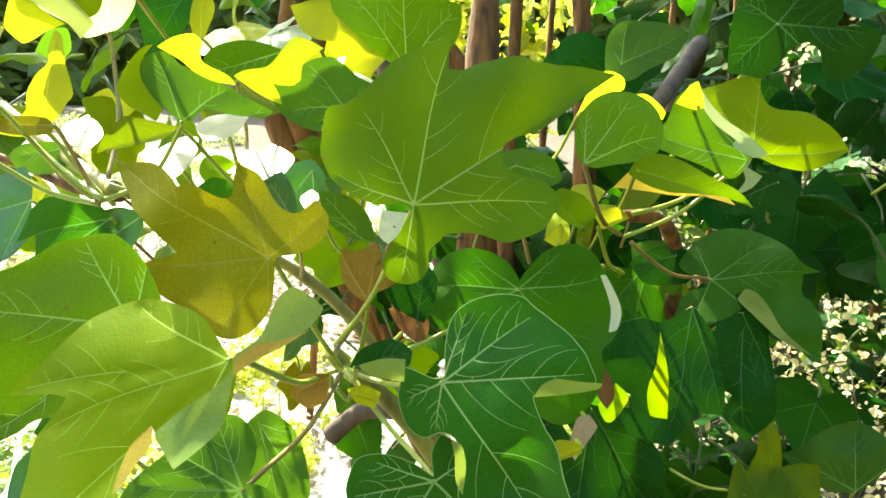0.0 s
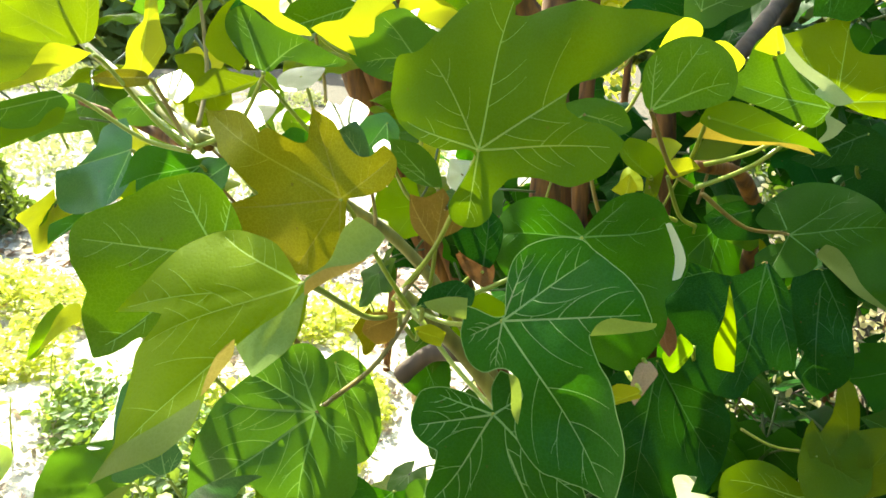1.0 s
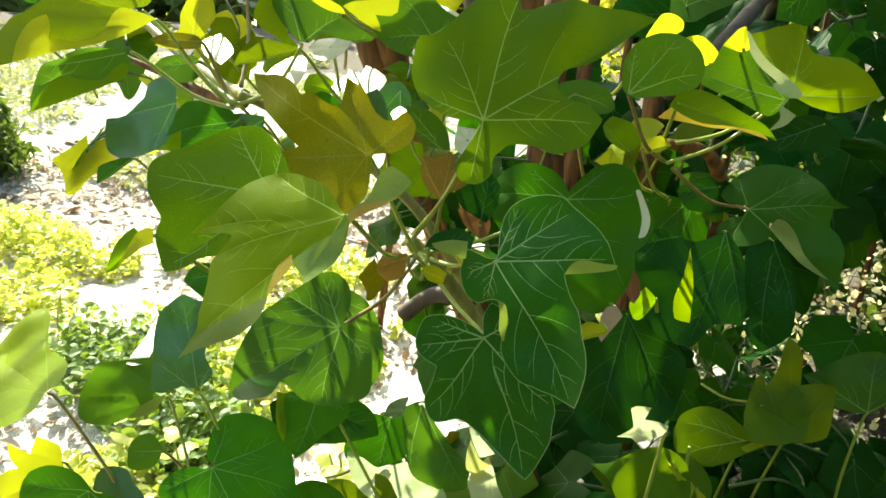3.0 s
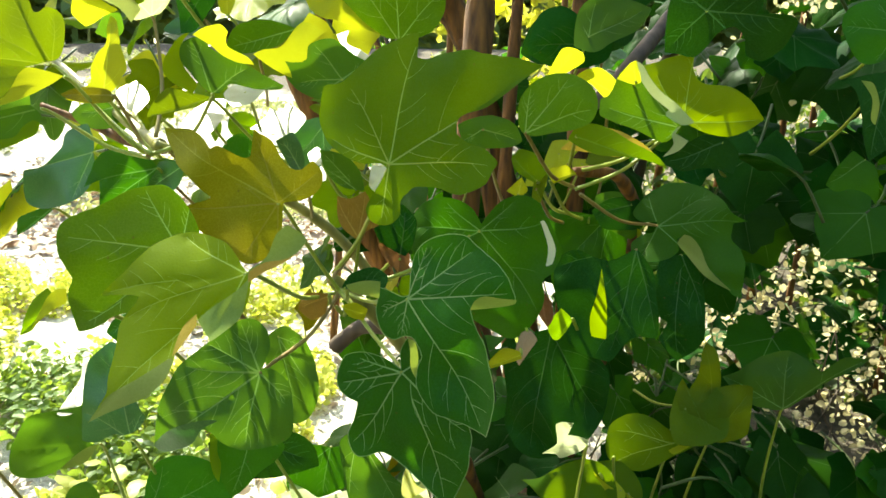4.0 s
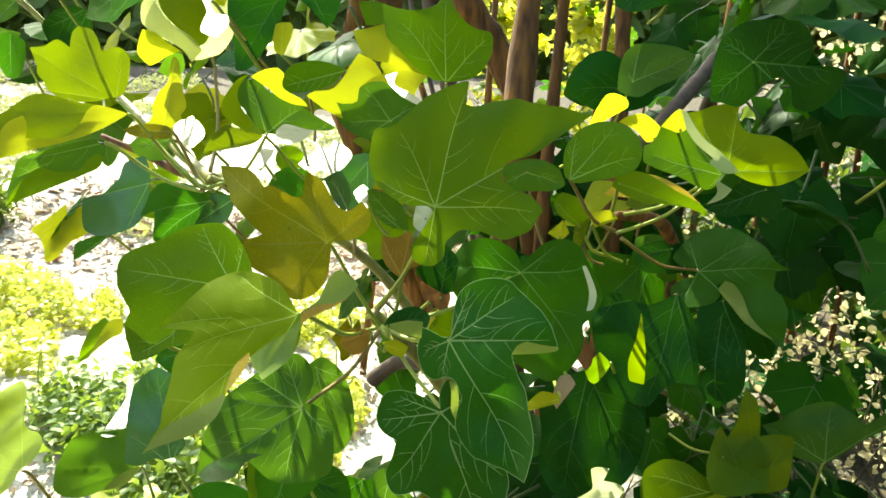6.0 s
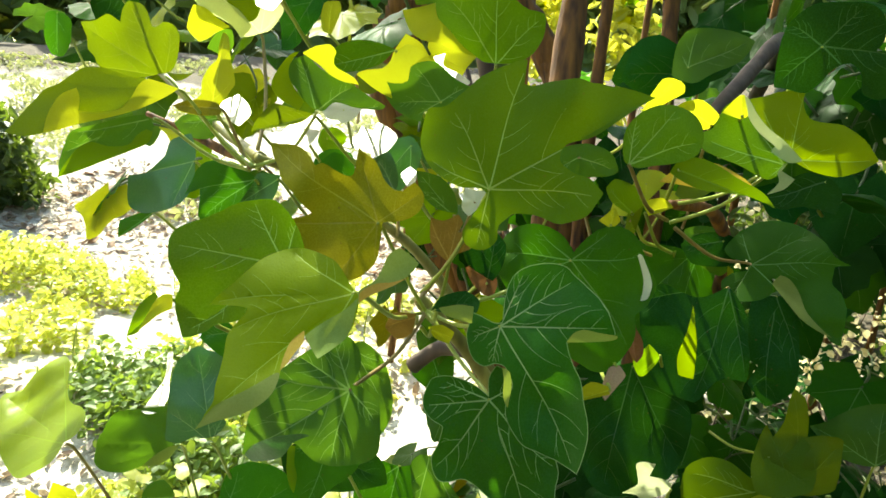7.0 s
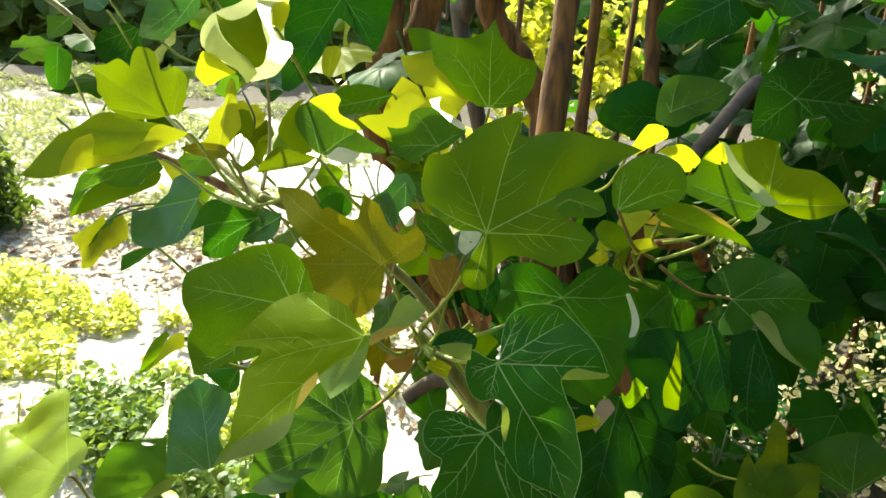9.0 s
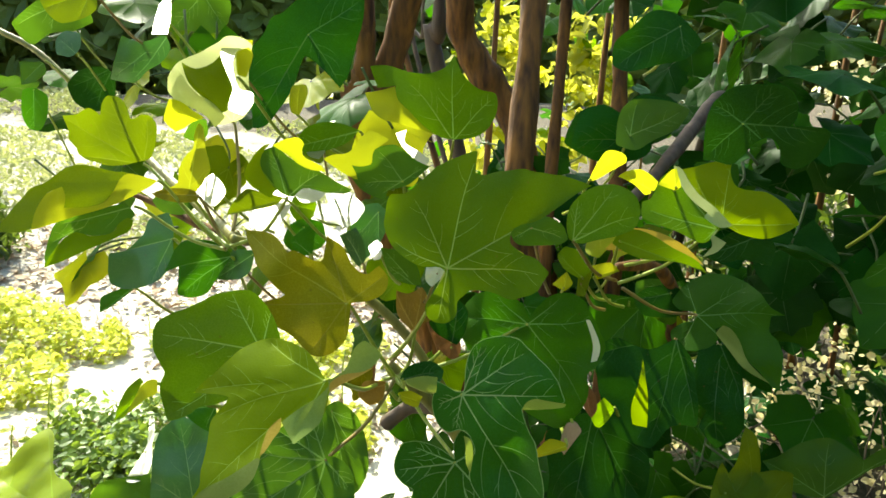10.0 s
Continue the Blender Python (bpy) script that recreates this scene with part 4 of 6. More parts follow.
# lit slit at the edge, its glow put into a lime colour
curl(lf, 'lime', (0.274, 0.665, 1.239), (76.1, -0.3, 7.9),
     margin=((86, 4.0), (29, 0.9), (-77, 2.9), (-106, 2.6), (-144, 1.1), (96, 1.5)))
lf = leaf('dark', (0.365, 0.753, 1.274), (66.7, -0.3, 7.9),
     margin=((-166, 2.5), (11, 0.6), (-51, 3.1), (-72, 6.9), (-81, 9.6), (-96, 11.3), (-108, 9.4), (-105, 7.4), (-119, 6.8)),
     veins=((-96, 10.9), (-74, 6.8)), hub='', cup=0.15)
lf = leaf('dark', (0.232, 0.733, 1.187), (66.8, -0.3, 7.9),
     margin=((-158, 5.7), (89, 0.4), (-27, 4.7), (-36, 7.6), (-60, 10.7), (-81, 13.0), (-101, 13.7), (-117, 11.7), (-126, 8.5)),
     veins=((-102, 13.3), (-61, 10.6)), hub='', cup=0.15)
lf = leaf('olive', (0.432, 0.806, 1.029), (84.1, -0.3, 7.9),
     margin=((126, 7.7), (116, 9.0), (115, 7.3), (103, 8.9), (99, 11.2), (96, 12.7), (90, 11.5), (86, 9.0), (84, 7.0), (68, 7.8), (55, 8.2), (10, 4.6), (-13, 1.3), (158, 1.4), (157, 3.4), (138, 5.1)),
     veins=((96, 12.2), (117, 8.6), (55, 7.4)), hub='low', cup=0.15)
lf = leaf('mid', (0.517, 0.826, 1.068), (76.3, -4.8, -0.4),
     margin=((150, 8.1), (137, 6.9), (111, 6.8), (83, 7.2), (60, 6.5), (45, 6.4), (41, 9.5), (31, 11.6), (30, 9.2), (33, 6.0), (26, 2.0), (-134, 0.2), (176, 2.7), (165, 4.8)),
     veins=((149, 7.9), (83, 6.7), (32, 11.3)), hub='low', cup=0.15)
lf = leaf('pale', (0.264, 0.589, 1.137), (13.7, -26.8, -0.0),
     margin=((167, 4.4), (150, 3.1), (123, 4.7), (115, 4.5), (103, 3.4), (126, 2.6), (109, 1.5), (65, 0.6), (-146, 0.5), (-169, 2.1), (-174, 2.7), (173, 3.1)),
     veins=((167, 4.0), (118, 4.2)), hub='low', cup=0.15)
lf = leaf('fresh', (0.297, 0.65, 1.091), (72.0, -2.1, 14.3),
     margin=((-172, 9.9), (-170, 7.8), (-177, 5.1), (180, 2.5), (-110, 1.4), (-89, 3.6), (-95, 5.8), (-118, 7.6), (-137, 9.0), (-158, 8.3)),
     veins=((-171, 9.6), (-138, 8.3), (-100, 5.7)), hub='low', cup=0.15)
lf = leaf('copper', (0.062, 0.575, 1.324), (86.1, -1.0, 14.7),
     margin=((114, 4.0), (99, 3.4), (80, 4.0), (71, 3.4), (74, 2.5), (54, 2.9), (33, 3.2), (29, 1.9), (40, 0.7), (-103, 0.2), (146, 1.4), (131, 2.5)),
     veins=((115, 3.9), (79, 3.9), (34, 3.1)), hub='main', cup=0.15)
lf = leaf('blue', (-0.292, 0.769, 1.61), (97.5, -0.9, 11.1),
     margin=((-146, 9.8), (-159, 7.5), (-177, 5.9), (-164, 3.7), (-178, 0.6), (-93, 1.7), (-113, 3.7), (-127, 5.5), (-130, 7.5), (-139, 8.8)),
     veins=((-146, 9.3), (-173, 5.6), (-134, 7.6)), hub='', cup=0.15)
lf = leaf('dark', (-0.391, 0.793, 1.572), (96.0, -0.9, 11.1),
     margin=((-161, 6.6), (-175, 4.4), (176, 1.8), (-97, 0.7), (-91, 2.8), (-102, 5.1), (-121, 6.5), (-140, 7.2)),
     veins=((-157, 6.3), (-120, 5.8)), hub='', cup=0.15)
lf = leaf('mature', (-0.611, 0.902, 1.549), (86.0, -0.9, 11.1),
     margin=((-174, 1.7), (86, 0.2), (-26, 2.3), (-69, 4.7), (-86, 6.3), (-102, 6.0), (-121, 4.1)),
     veins=((-93, 6.1),), hub='low', cup=0.15)
lf = leaf('mid', (-0.545, 0.886, 1.666), (94.6, -0.9, 11.1),
     margin=((-161, 7.3), (173, 3.2), (81, 1.5), (5, 4.1), (-25, 5.5), (-61, 4.0), (-110, 4.1), (-127, 6.8), (-141, 7.3)),
     veins=((-156, 6.7), (-111, 3.7)), hub='', cup=0.15)
lf = leaf('mid', (-0.339, 0.93, 1.685), (94.7, -0.9, 11.1),
     margin=((-156, 5.6), (162, 2.5), (24, 2.8), (-21, 4.2), (-58, 5.4), (-87, 5.4), (-121, 5.8), (-133, 7.4)),
     veins=((-135, 6.5), (-60, 4.9)), hub='', cup=0.15)
lf = leaf('mature', (-0.109, 0.522, 1.256), (76.9, -3.5, 13.5),
     margin=((-172, 3.0), (162, 2.3), (131, 1.3), (92, 0.2), (-90, 1.6), (-107, 2.4), (-139, 2.4)),
     veins=((-174, 2.6), (-116, 2.2)), hub='', cup=0.15)
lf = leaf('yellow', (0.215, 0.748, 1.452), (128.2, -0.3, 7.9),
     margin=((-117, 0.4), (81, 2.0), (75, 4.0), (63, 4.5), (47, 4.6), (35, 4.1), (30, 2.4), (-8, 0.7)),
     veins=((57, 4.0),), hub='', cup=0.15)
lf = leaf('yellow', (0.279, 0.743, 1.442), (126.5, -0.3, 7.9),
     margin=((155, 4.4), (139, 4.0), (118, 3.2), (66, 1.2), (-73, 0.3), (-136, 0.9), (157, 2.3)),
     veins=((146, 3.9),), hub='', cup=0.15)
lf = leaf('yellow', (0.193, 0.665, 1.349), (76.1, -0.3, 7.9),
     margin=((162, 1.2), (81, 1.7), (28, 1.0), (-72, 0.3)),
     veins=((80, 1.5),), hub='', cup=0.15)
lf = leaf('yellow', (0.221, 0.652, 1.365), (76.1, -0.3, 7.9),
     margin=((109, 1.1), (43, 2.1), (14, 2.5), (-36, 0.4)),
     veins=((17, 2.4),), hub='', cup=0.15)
lf = leaf('spring', (0.209, 0.65, 1.365), (76.1, -0.3, 7.9),
     margin=((138, 3.1), (118, 3.3), (84, 2.3), (38, 1.4), (-90, 0.2), (155, 1.9)),
     veins=((134, 3.0),), hub='', cup=0.15)
lf = leaf('olive', (0.209, 0.658, 1.356), (76.1, -0.3, 7.9),
     margin=((87, 2.4), (54, 1.9), (0, 0.8), (-71, 1.3), (-111, 1.2), (105, 0.8)),
     veins=((-62, 0.9),), hub='', cup=0.15)
lf = leaf('mid', (0.159, 0.654, 1.41), (76.1, -0.3, 7.9),
     margin=((170, 2.3), (127, 1.3), (51, 1.6), (10, 2.9), (-16, 3.7), (-29, 3.2), (-66, 1.9), (-121, 2.0), (-150, 2.1)),
     veins=((-150, 2.1), (-18, 3.2)), hub='', cup=0.15)
lf = leaf('dark', (0.089, 0.616, 1.295), (76.1, -0.3, 7.9),
     margin=((122, 4.8), (90, 5.1), (67, 3.9), (50, 2.0), (27, 0.6), (135, 1.5), (135, 2.9)),
     veins=((84, 4.6),), hub='', cup=0.15)
lf = leaf('dark', (0.221, 0.945, 1.499), (76.1, -0.3, 7.9),
     margin=((-160, 4.3), (139, 3.4), (90, 3.6), (45, 4.1), (9, 4.4), (-17, 3.8), (-56, 2.6), (-117, 3.3)),
     veins=((-148, 3.4),), hub='', cup=0.15)
lf = leaf('dark', (0.287, 0.912, 1.538), (76.1, -0.3, 7.9),
     margin=((-166, 2.8), (143, 1.7), (27, 2.3), (-10, 3.8), (-56, 4.9), (-90, 5.5), (-117, 4.6)),
     veins=((-108, 4.3),), hub='', cup=0.15)
lf = leaf('dark', (0.407, 0.808, 1.388), (76.1, -0.3, 7.9),
     margin=((-162, 7.1), (-180, 3.7), (149, 1.8), (27, 0.7), (-34, 2.2), (-70, 3.6), (-124, 3.3), (-144, 5.3)),
     veins=((-161, 6.5),), hub='', cup=0.15)
lf = leaf('dark', (0.315, 0.798, 1.318), (76.1, -0.3, 7.9),
     margin=((-172, 4.5), (166, 2.6), (90, 0.9), (0, 1.6), (-63, 2.8), (-103, 2.9), (-141, 4.1)),
     veins=((-169, 3.9),), hub='', cup=0.15)
lf = leaf('dry', (0.089, 0.618, 1.3), (76.1, -0.3, 7.9),
     margin=((159, 2.2), (135, 1.6), (73, 0.9), (-24, 1.0), (-74, 1.9), (-106, 1.5), (-160, 1.5)),
     veins=((158, 2.5),), hub='main', cup=0.15)
lf = leaf('dry', (0.218, 0.599, 1.273), (76.1, -0.3, 7.9),
     margin=((-180, 0.6), (45, 0.3), (-40, 1.1), (-63, 2.2), (-80, 2.8), (-98, 1.7)),
     veins=((-79, 2.6),), hub='', cup=0.15)
lf = leaf('straw', (0.207, 0.579, 1.247), (76.1, -0.3, 7.9),
     margin=((-169, 0.5), (16, 0.3), (-41, 1.1), (-87, 1.8), (-104, 3.0), (-117, 2.4), (-132, 1.3)),
     veins=((-105, 2.7),), hub='back', cup=0.15)
lf = leaf('yellow', (0.203, 0.559, 1.234), (98.4, -0.3, 7.9),
     margin=((-166, 2.8), (158, 1.7), (118, 0.4), (-82, 0.4), (-147, 1.8), (-152, 2.9)),
     veins=((-158, 2.7),), hub='back', cup=0.15)
lf = leaf('spring', (0.248, 0.644, 1.236), (96.4, -0.3, 7.9),
     margin=((-166, 2.4), (134, 1.6), (93, 0.0), (-111, 1.3), (-119, 2.5), (-131, 2.7)),
     veins=((-127, 2.5),), hub='', cup=0.15)
lf = leaf('copper', (0.041, 0.553, 1.278), (98.9, -0.3, 7.9),
     margin=((-156, 2.9), (172, 1.9), (86, 0.3), (-102, 1.7), (-125, 2.8)),
     veins=((-156, 2.7),), hub='main', cup=0.15)
lf = leaf('yellow', (0.053, 0.557, 1.267), (98.6, -0.3, 7.9),
     margin=((129, 0.3), (29, 1.1), (-3, 2.0), (-37, 2.0), (-63, 0.9)),
     veins=((-20, 1.9),), hub='main', cup=0.15)
lf = leaf('yellow', (0.283, 0.637, 1.079), (91.7, -2.1, 14.3),
     margin=((153, 0.8), (-60, 1.4), (-50, 2.9), (-66, 3.8), (-76, 1.7)),
     veins=((-61, 3.5),), hub='low', cup=0.15)
lf = leaf('yellow', (0.292, 0.668, 1.453), (100.4, -0.3, 7.9),
     margin=((173, 1.7), (116, 1.7), (95, 1.8), (8, 0.5), (-105, 0.3)),
     veins=((105, 1.6),), hub='', cup=0.15)
lf = leaf('blue', (-0.003, 0.623, 1.372), (87.5, -0.3, 7.9),
     margin=((129, 3.5), (100, 3.6), (87, 2.3), (53, 0.6), (-136, 0.5), (148, 1.5)),
     veins=((121, 3.2),), hub='', cup=0.15)
lf = leaf('mid', (0.062, 0.587, 1.36), (88.2, -0.3, 7.9),
     margin=((133, 5.0), (112, 3.5), (91, 1.9), (35, 0.4), (161, 1.5), (149, 3.3)),
     veins=((132, 4.5), (145, 3.4)), hub='', cup=0.15)
lf = leaf('mature', (-0.063, 0.637, 1.376), (87.2, -0.3, 7.9),
     margin=((147, 2.4), (104, 2.6), (77, 2.3), (0, 0.2), (-165, 0.8), (158, 1.7)),
     veins=((145, 2.3),), hub='', cup=0.15)
lf = leaf('yellow', (-0.179, 0.725, 1.561), (89.6, -0.7, 8.4),
     margin=((141, 2.7), (105, 3.6), (64, 3.9), (55, 2.1), (0, 0.0), (158, 1.6)),
     veins=((102, 3.2),), hub='', cup=0.15)
lf = leaf('yellow', (-0.112, 0.726, 1.515), (89.5, -0.7, 8.4),
     margin=((115, 1.9), (97, 3.2), (72, 3.5), (60, 2.7), (0, 0.3), (153, 0.7)),
     veins=((82, 3.2),), hub='', cup=0.15)
lf = leaf('soft', (-0.028, 0.694, 1.499), (90.0, -0.7, 8.4),
     margin=((-167, 7.1), (178, 5.9), (167, 4.0), (158, 2.1), (88, 0.1), (-138, 2.0), (-150, 4.4), (-152, 6.2)),
     veins=((-166, 6.7),), hub='', cup=0.15)
lf = leaf('fresh', (0.386, 0.799, 1.025), (72.0, -2.1, 14.3),
     margin=((160, 8.2), (142, 6.5), (126, 4.3), (100, 1.8), (22, 1.6), (8, 4.0), (-16, 2.6), (-90, 1.6), (-142, 4.8), (-162, 7.3), (-178, 8.4)),
     veins=((163, 7.6), (-168, 7.8), (5, 3.1)), hub='low', cup=0.15)
curl(lf, 'yellow', (0.399, 0.798, 1.022), (72.0, -2.1, 14.3),
     margin=((-172, 1.8), (121, 0.4), (17, 2.3), (0, 1.1), (-144, 1.4)))
curl(lf, 'pale', (0.389, 0.804, 1.048), (72.0, -2.1, 14.3),
     margin=((-143, 0.9), (100, 0.6), (66, 1.3), (-42, 0.5), (-95, 1.1)))
lf = leaf('yellow', (0.328, 0.728, 0.998), (72.0, -2.1, 14.3),
     margin=((157, 0.3), (-48, 1.4), (-68, 3.7), (-83, 2.6)),
     veins=((-74, 3.3),), hub='low', cup=0.15)
lf = leaf('blue', (-0.403, 0.748, 1.582), (72.0, -2.0, 12.0),
     margin=((143, 3.6), (119, 3.7), (90, 2.9), (82, 1.1), (-174, 0.9), (173, 2.7)),
     veins=((138, 3.3),), hub='', cup=0.15)
lf = leaf('olive', (-0.322, 0.675, 1.642), (72.0, -2.0, 12.0),
     margin=((-171, 5.5), (-150, 5.1), (-129, 4.6), (-98, 3.0), (-68, 2.1), (-33, 0.4), (166, 2.7), (-178, 4.8)),
     veins=((-159, 5.1), (-110, 3.2)), hub='', cup=0.15)
lf = leaf('mid', (-0.464, 0.763, 1.578), (72.0, -2.0, 12.0),
     margin=((-179, 3.2), (-137, 0.3), (-84, 1.7), (-114, 3.1), (-132, 4.2)),
     veins=((-133, 3.7),), hub='', cup=0.15)
# white spot of glare, put in as a whitish leaf
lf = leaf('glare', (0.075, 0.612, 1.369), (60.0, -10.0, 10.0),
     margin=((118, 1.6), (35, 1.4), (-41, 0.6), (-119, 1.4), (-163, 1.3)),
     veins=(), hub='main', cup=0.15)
# the sheen leaves are tilted to fit the view, mirroring the sun into it
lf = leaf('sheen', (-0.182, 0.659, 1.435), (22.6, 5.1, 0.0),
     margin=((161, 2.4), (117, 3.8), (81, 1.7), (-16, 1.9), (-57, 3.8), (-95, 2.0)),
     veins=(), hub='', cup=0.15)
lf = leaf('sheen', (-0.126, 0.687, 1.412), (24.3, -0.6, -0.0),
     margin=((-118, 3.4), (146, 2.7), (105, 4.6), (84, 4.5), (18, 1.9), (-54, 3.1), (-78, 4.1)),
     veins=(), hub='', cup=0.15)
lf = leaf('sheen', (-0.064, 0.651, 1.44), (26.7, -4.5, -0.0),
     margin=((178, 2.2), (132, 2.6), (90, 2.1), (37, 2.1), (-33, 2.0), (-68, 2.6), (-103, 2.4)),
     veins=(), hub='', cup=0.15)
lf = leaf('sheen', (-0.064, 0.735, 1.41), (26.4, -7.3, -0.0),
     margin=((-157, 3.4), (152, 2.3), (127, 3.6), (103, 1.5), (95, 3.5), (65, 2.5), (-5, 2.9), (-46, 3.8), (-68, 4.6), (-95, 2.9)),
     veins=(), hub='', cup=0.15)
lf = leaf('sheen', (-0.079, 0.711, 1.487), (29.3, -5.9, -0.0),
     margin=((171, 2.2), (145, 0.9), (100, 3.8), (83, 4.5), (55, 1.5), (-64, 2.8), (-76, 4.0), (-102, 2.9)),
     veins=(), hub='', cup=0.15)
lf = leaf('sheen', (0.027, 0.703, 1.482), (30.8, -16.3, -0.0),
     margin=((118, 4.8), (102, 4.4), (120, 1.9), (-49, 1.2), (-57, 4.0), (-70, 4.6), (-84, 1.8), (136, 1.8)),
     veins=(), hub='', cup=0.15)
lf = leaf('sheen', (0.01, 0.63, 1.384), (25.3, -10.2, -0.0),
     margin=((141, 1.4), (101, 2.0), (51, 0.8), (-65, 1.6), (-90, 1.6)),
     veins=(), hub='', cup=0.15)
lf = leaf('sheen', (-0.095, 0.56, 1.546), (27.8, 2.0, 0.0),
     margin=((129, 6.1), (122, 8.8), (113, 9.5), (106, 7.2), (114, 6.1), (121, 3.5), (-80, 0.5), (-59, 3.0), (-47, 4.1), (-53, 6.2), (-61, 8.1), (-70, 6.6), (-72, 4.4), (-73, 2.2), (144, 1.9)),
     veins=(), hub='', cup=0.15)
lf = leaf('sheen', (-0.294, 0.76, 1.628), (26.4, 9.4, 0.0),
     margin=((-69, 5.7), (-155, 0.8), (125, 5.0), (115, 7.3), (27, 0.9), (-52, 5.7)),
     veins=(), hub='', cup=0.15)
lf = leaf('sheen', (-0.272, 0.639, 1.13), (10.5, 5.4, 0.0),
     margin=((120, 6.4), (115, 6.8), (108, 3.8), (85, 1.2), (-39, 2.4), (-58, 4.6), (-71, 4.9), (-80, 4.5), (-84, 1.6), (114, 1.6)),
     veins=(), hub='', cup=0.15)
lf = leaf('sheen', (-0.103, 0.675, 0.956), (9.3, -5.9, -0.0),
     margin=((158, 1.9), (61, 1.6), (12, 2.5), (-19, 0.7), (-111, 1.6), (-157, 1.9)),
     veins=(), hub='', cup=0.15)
lf = leaf('mid', (-0.065, 0.695, 1.177), (72.0, -2.0, 12.0),
     margin=((180, 1.2), (60, 1.4), (-9, 2.9), (-40, 5.2), (-58, 7.9), (-72, 9.6), (-83, 9.6), (-95, 7.2), (-113, 3.7)),
     veins=((-20, 2.9), (-60, 7.2), (-81, 8.7)), hub='', cup=0.15)
lf = leaf('mature', (0.004, 0.773, 1.149), (72.0, -2.0, 12.0),
     margin=((-138, 3.2), (-179, 2.2), (113, 1.4), (25, 2.3), (-23, 2.9), (-58, 4.0), (-90, 4.0)),
     veins=((14, 2.2), (-72, 3.6)), hub='', cup=0.15)
lf = leaf('dark', (-0.089, 0.67, 1.062), (72.0, -2.0, 12.0),
     margin=((-180, 5.2), (144, 2.5), (12, 4.0), (-8, 6.5), (-25, 7.7), (-64, 4.7), (-135, 5.5)),
     veins=((-167, 4.1), (-23, 5.9)), hub='', cup=0.15)
lf = leaf('mature', (-0.119, 0.754, 1.383), (72.0, -2.0, 12.0),
     margin=((-147, 2.9), (172, 1.7), (92, 1.0), (12, 2.3), (-34, 3.2), (-61, 3.2), (-117, 3.2)),
     veins=((-130, 2.3), (-52, 2.9)), hub='', cup=0.15)
lf = leaf('blue', (-0.041, 0.805, 1.398), (72.0, -2.0, 12.0),
     margin=((-135, 5.6), (-160, 4.0), (169, 2.6), (88, 1.1), (-33, 1.5), (-81, 3.4), (-104, 6.0), (-119, 6.3)),
     veins=((-132, 4.6), (-89, 3.9)), hub='', cup=0.15)
lf = leaf('spring', (-0.153, 0.817, 1.399), (72.0, -2.0, 12.0),
     margin=((-156, 1.2), (115, 1.3), (50, 1.8), (7, 2.5), (-44, 2.4), (-87, 2.2)),
     veins=((-16, 1.8),), hub='', cup=0.15)
lf = leaf('mid', (-0.239, 0.716, 1.422), (72.0, -2.0, 12.0),
     margin=((-173, 4.9), (172, 3.5), (136, 0.7), (-57, 1.2), (-111, 2.5), (-150, 4.1)),
     veins=((-172, 3.9),), hub='', cup=0.15)
lf = leaf('mid', (-0.175, 0.676, 1.357), (72.0, -2.0, 12.0),
     margin=((-156, 2.3), (146, 1.8), (77, 1.7), (27, 2.2), (-36, 2.3), (-89, 2.4), (-128, 2.6)),
     veins=((-135, 2.0), (-33, 1.7)), hub='', cup=0.15)
lf = leaf('mature', (0.306, 0.876, 1.295), (72.0, -2.0, 12.0),
     margin=((176, 8.3), (180, 4.2), (-52, 1.6), (-44, 4.9), (-66, 7.3), (-99, 8.5), (-127, 9.9), (-149, 9.7)),
     veins=((-173, 6.4), (-63, 4.4), (-107, 7.8), (-137, 8.9)), hub='', cup=0.15)
lf = leaf('mid', (0.306, 0.82, 1.321), (72.0, -2.0, 12.0),
     margin=((171, 3.0), (137, 1.3), (8, 1.5), (-29, 3.1), (-57, 4.2), (-80, 4.8), (-114, 3.8), (-153, 3.3)),
     veins=((-178, 2.0), (-55, 2.4), (-92, 3.5)), hub='', cup=0.15)
curl(lf, 'yellow', (0.33, 0.805, 1.273), (72.0, -2.0, 12.0),
     margin=((99, 1.7), (72, 1.1), (-53, 0.9), (-89, 1.8), (-156, 0.4)))
lf = leaf('mature', (0.275, 0.858, 1.289), (72.0, -2.0, 12.0),
     margin=((-136, 6.8), (-101, 7.0), (-86, 11.0), (-92, 14.5), (-100, 15.3), (-110, 11.7), (-125, 9.0)),
     veins=((-96, 14.1), (-113, 10.2)), hub='', cup=0.15)
lf = leaf('yellow', (0.208, 0.88, 1.334), (40.0, -10.0, 10.0),
     margin=((-146, 2.0), (108, 1.5), (78, 2.0), (1, 1.3), (-62, 2.0)),
     veins=(), hub='', cup=0.15)
lf = leaf('yellow', (0.236, 0.9, 1.361), (40.0, -10.0, 10.0),
     margin=((-158, 2.3), (97, 2.4), (47, 2.8), (11, 3.0), (-52, 1.7), (-107, 3.2), (-136, 3.0)),
     veins=((-103, 2.5),), hub='', cup=0.15)
lf = leaf('yellow', (0.264, 0.876, 1.352), (40.0, -10.0, 10.0),
     margin=((128, 1.7), (38, 1.0), (-1, 2.4), (-103, 0.9), (-137, 2.1)),
     veins=(), hub='', cup=0.15)
lf = leaf('olive', (0.294, 0.873, 1.381), (40.0, -10.0, 10.0),
     margin=((-144, 4.5), (-177, 1.8), (76, 0.8), (-22, 2.7), (-86, 3.0), (-120, 4.7)),
     veins=(), hub='', cup=0.15)
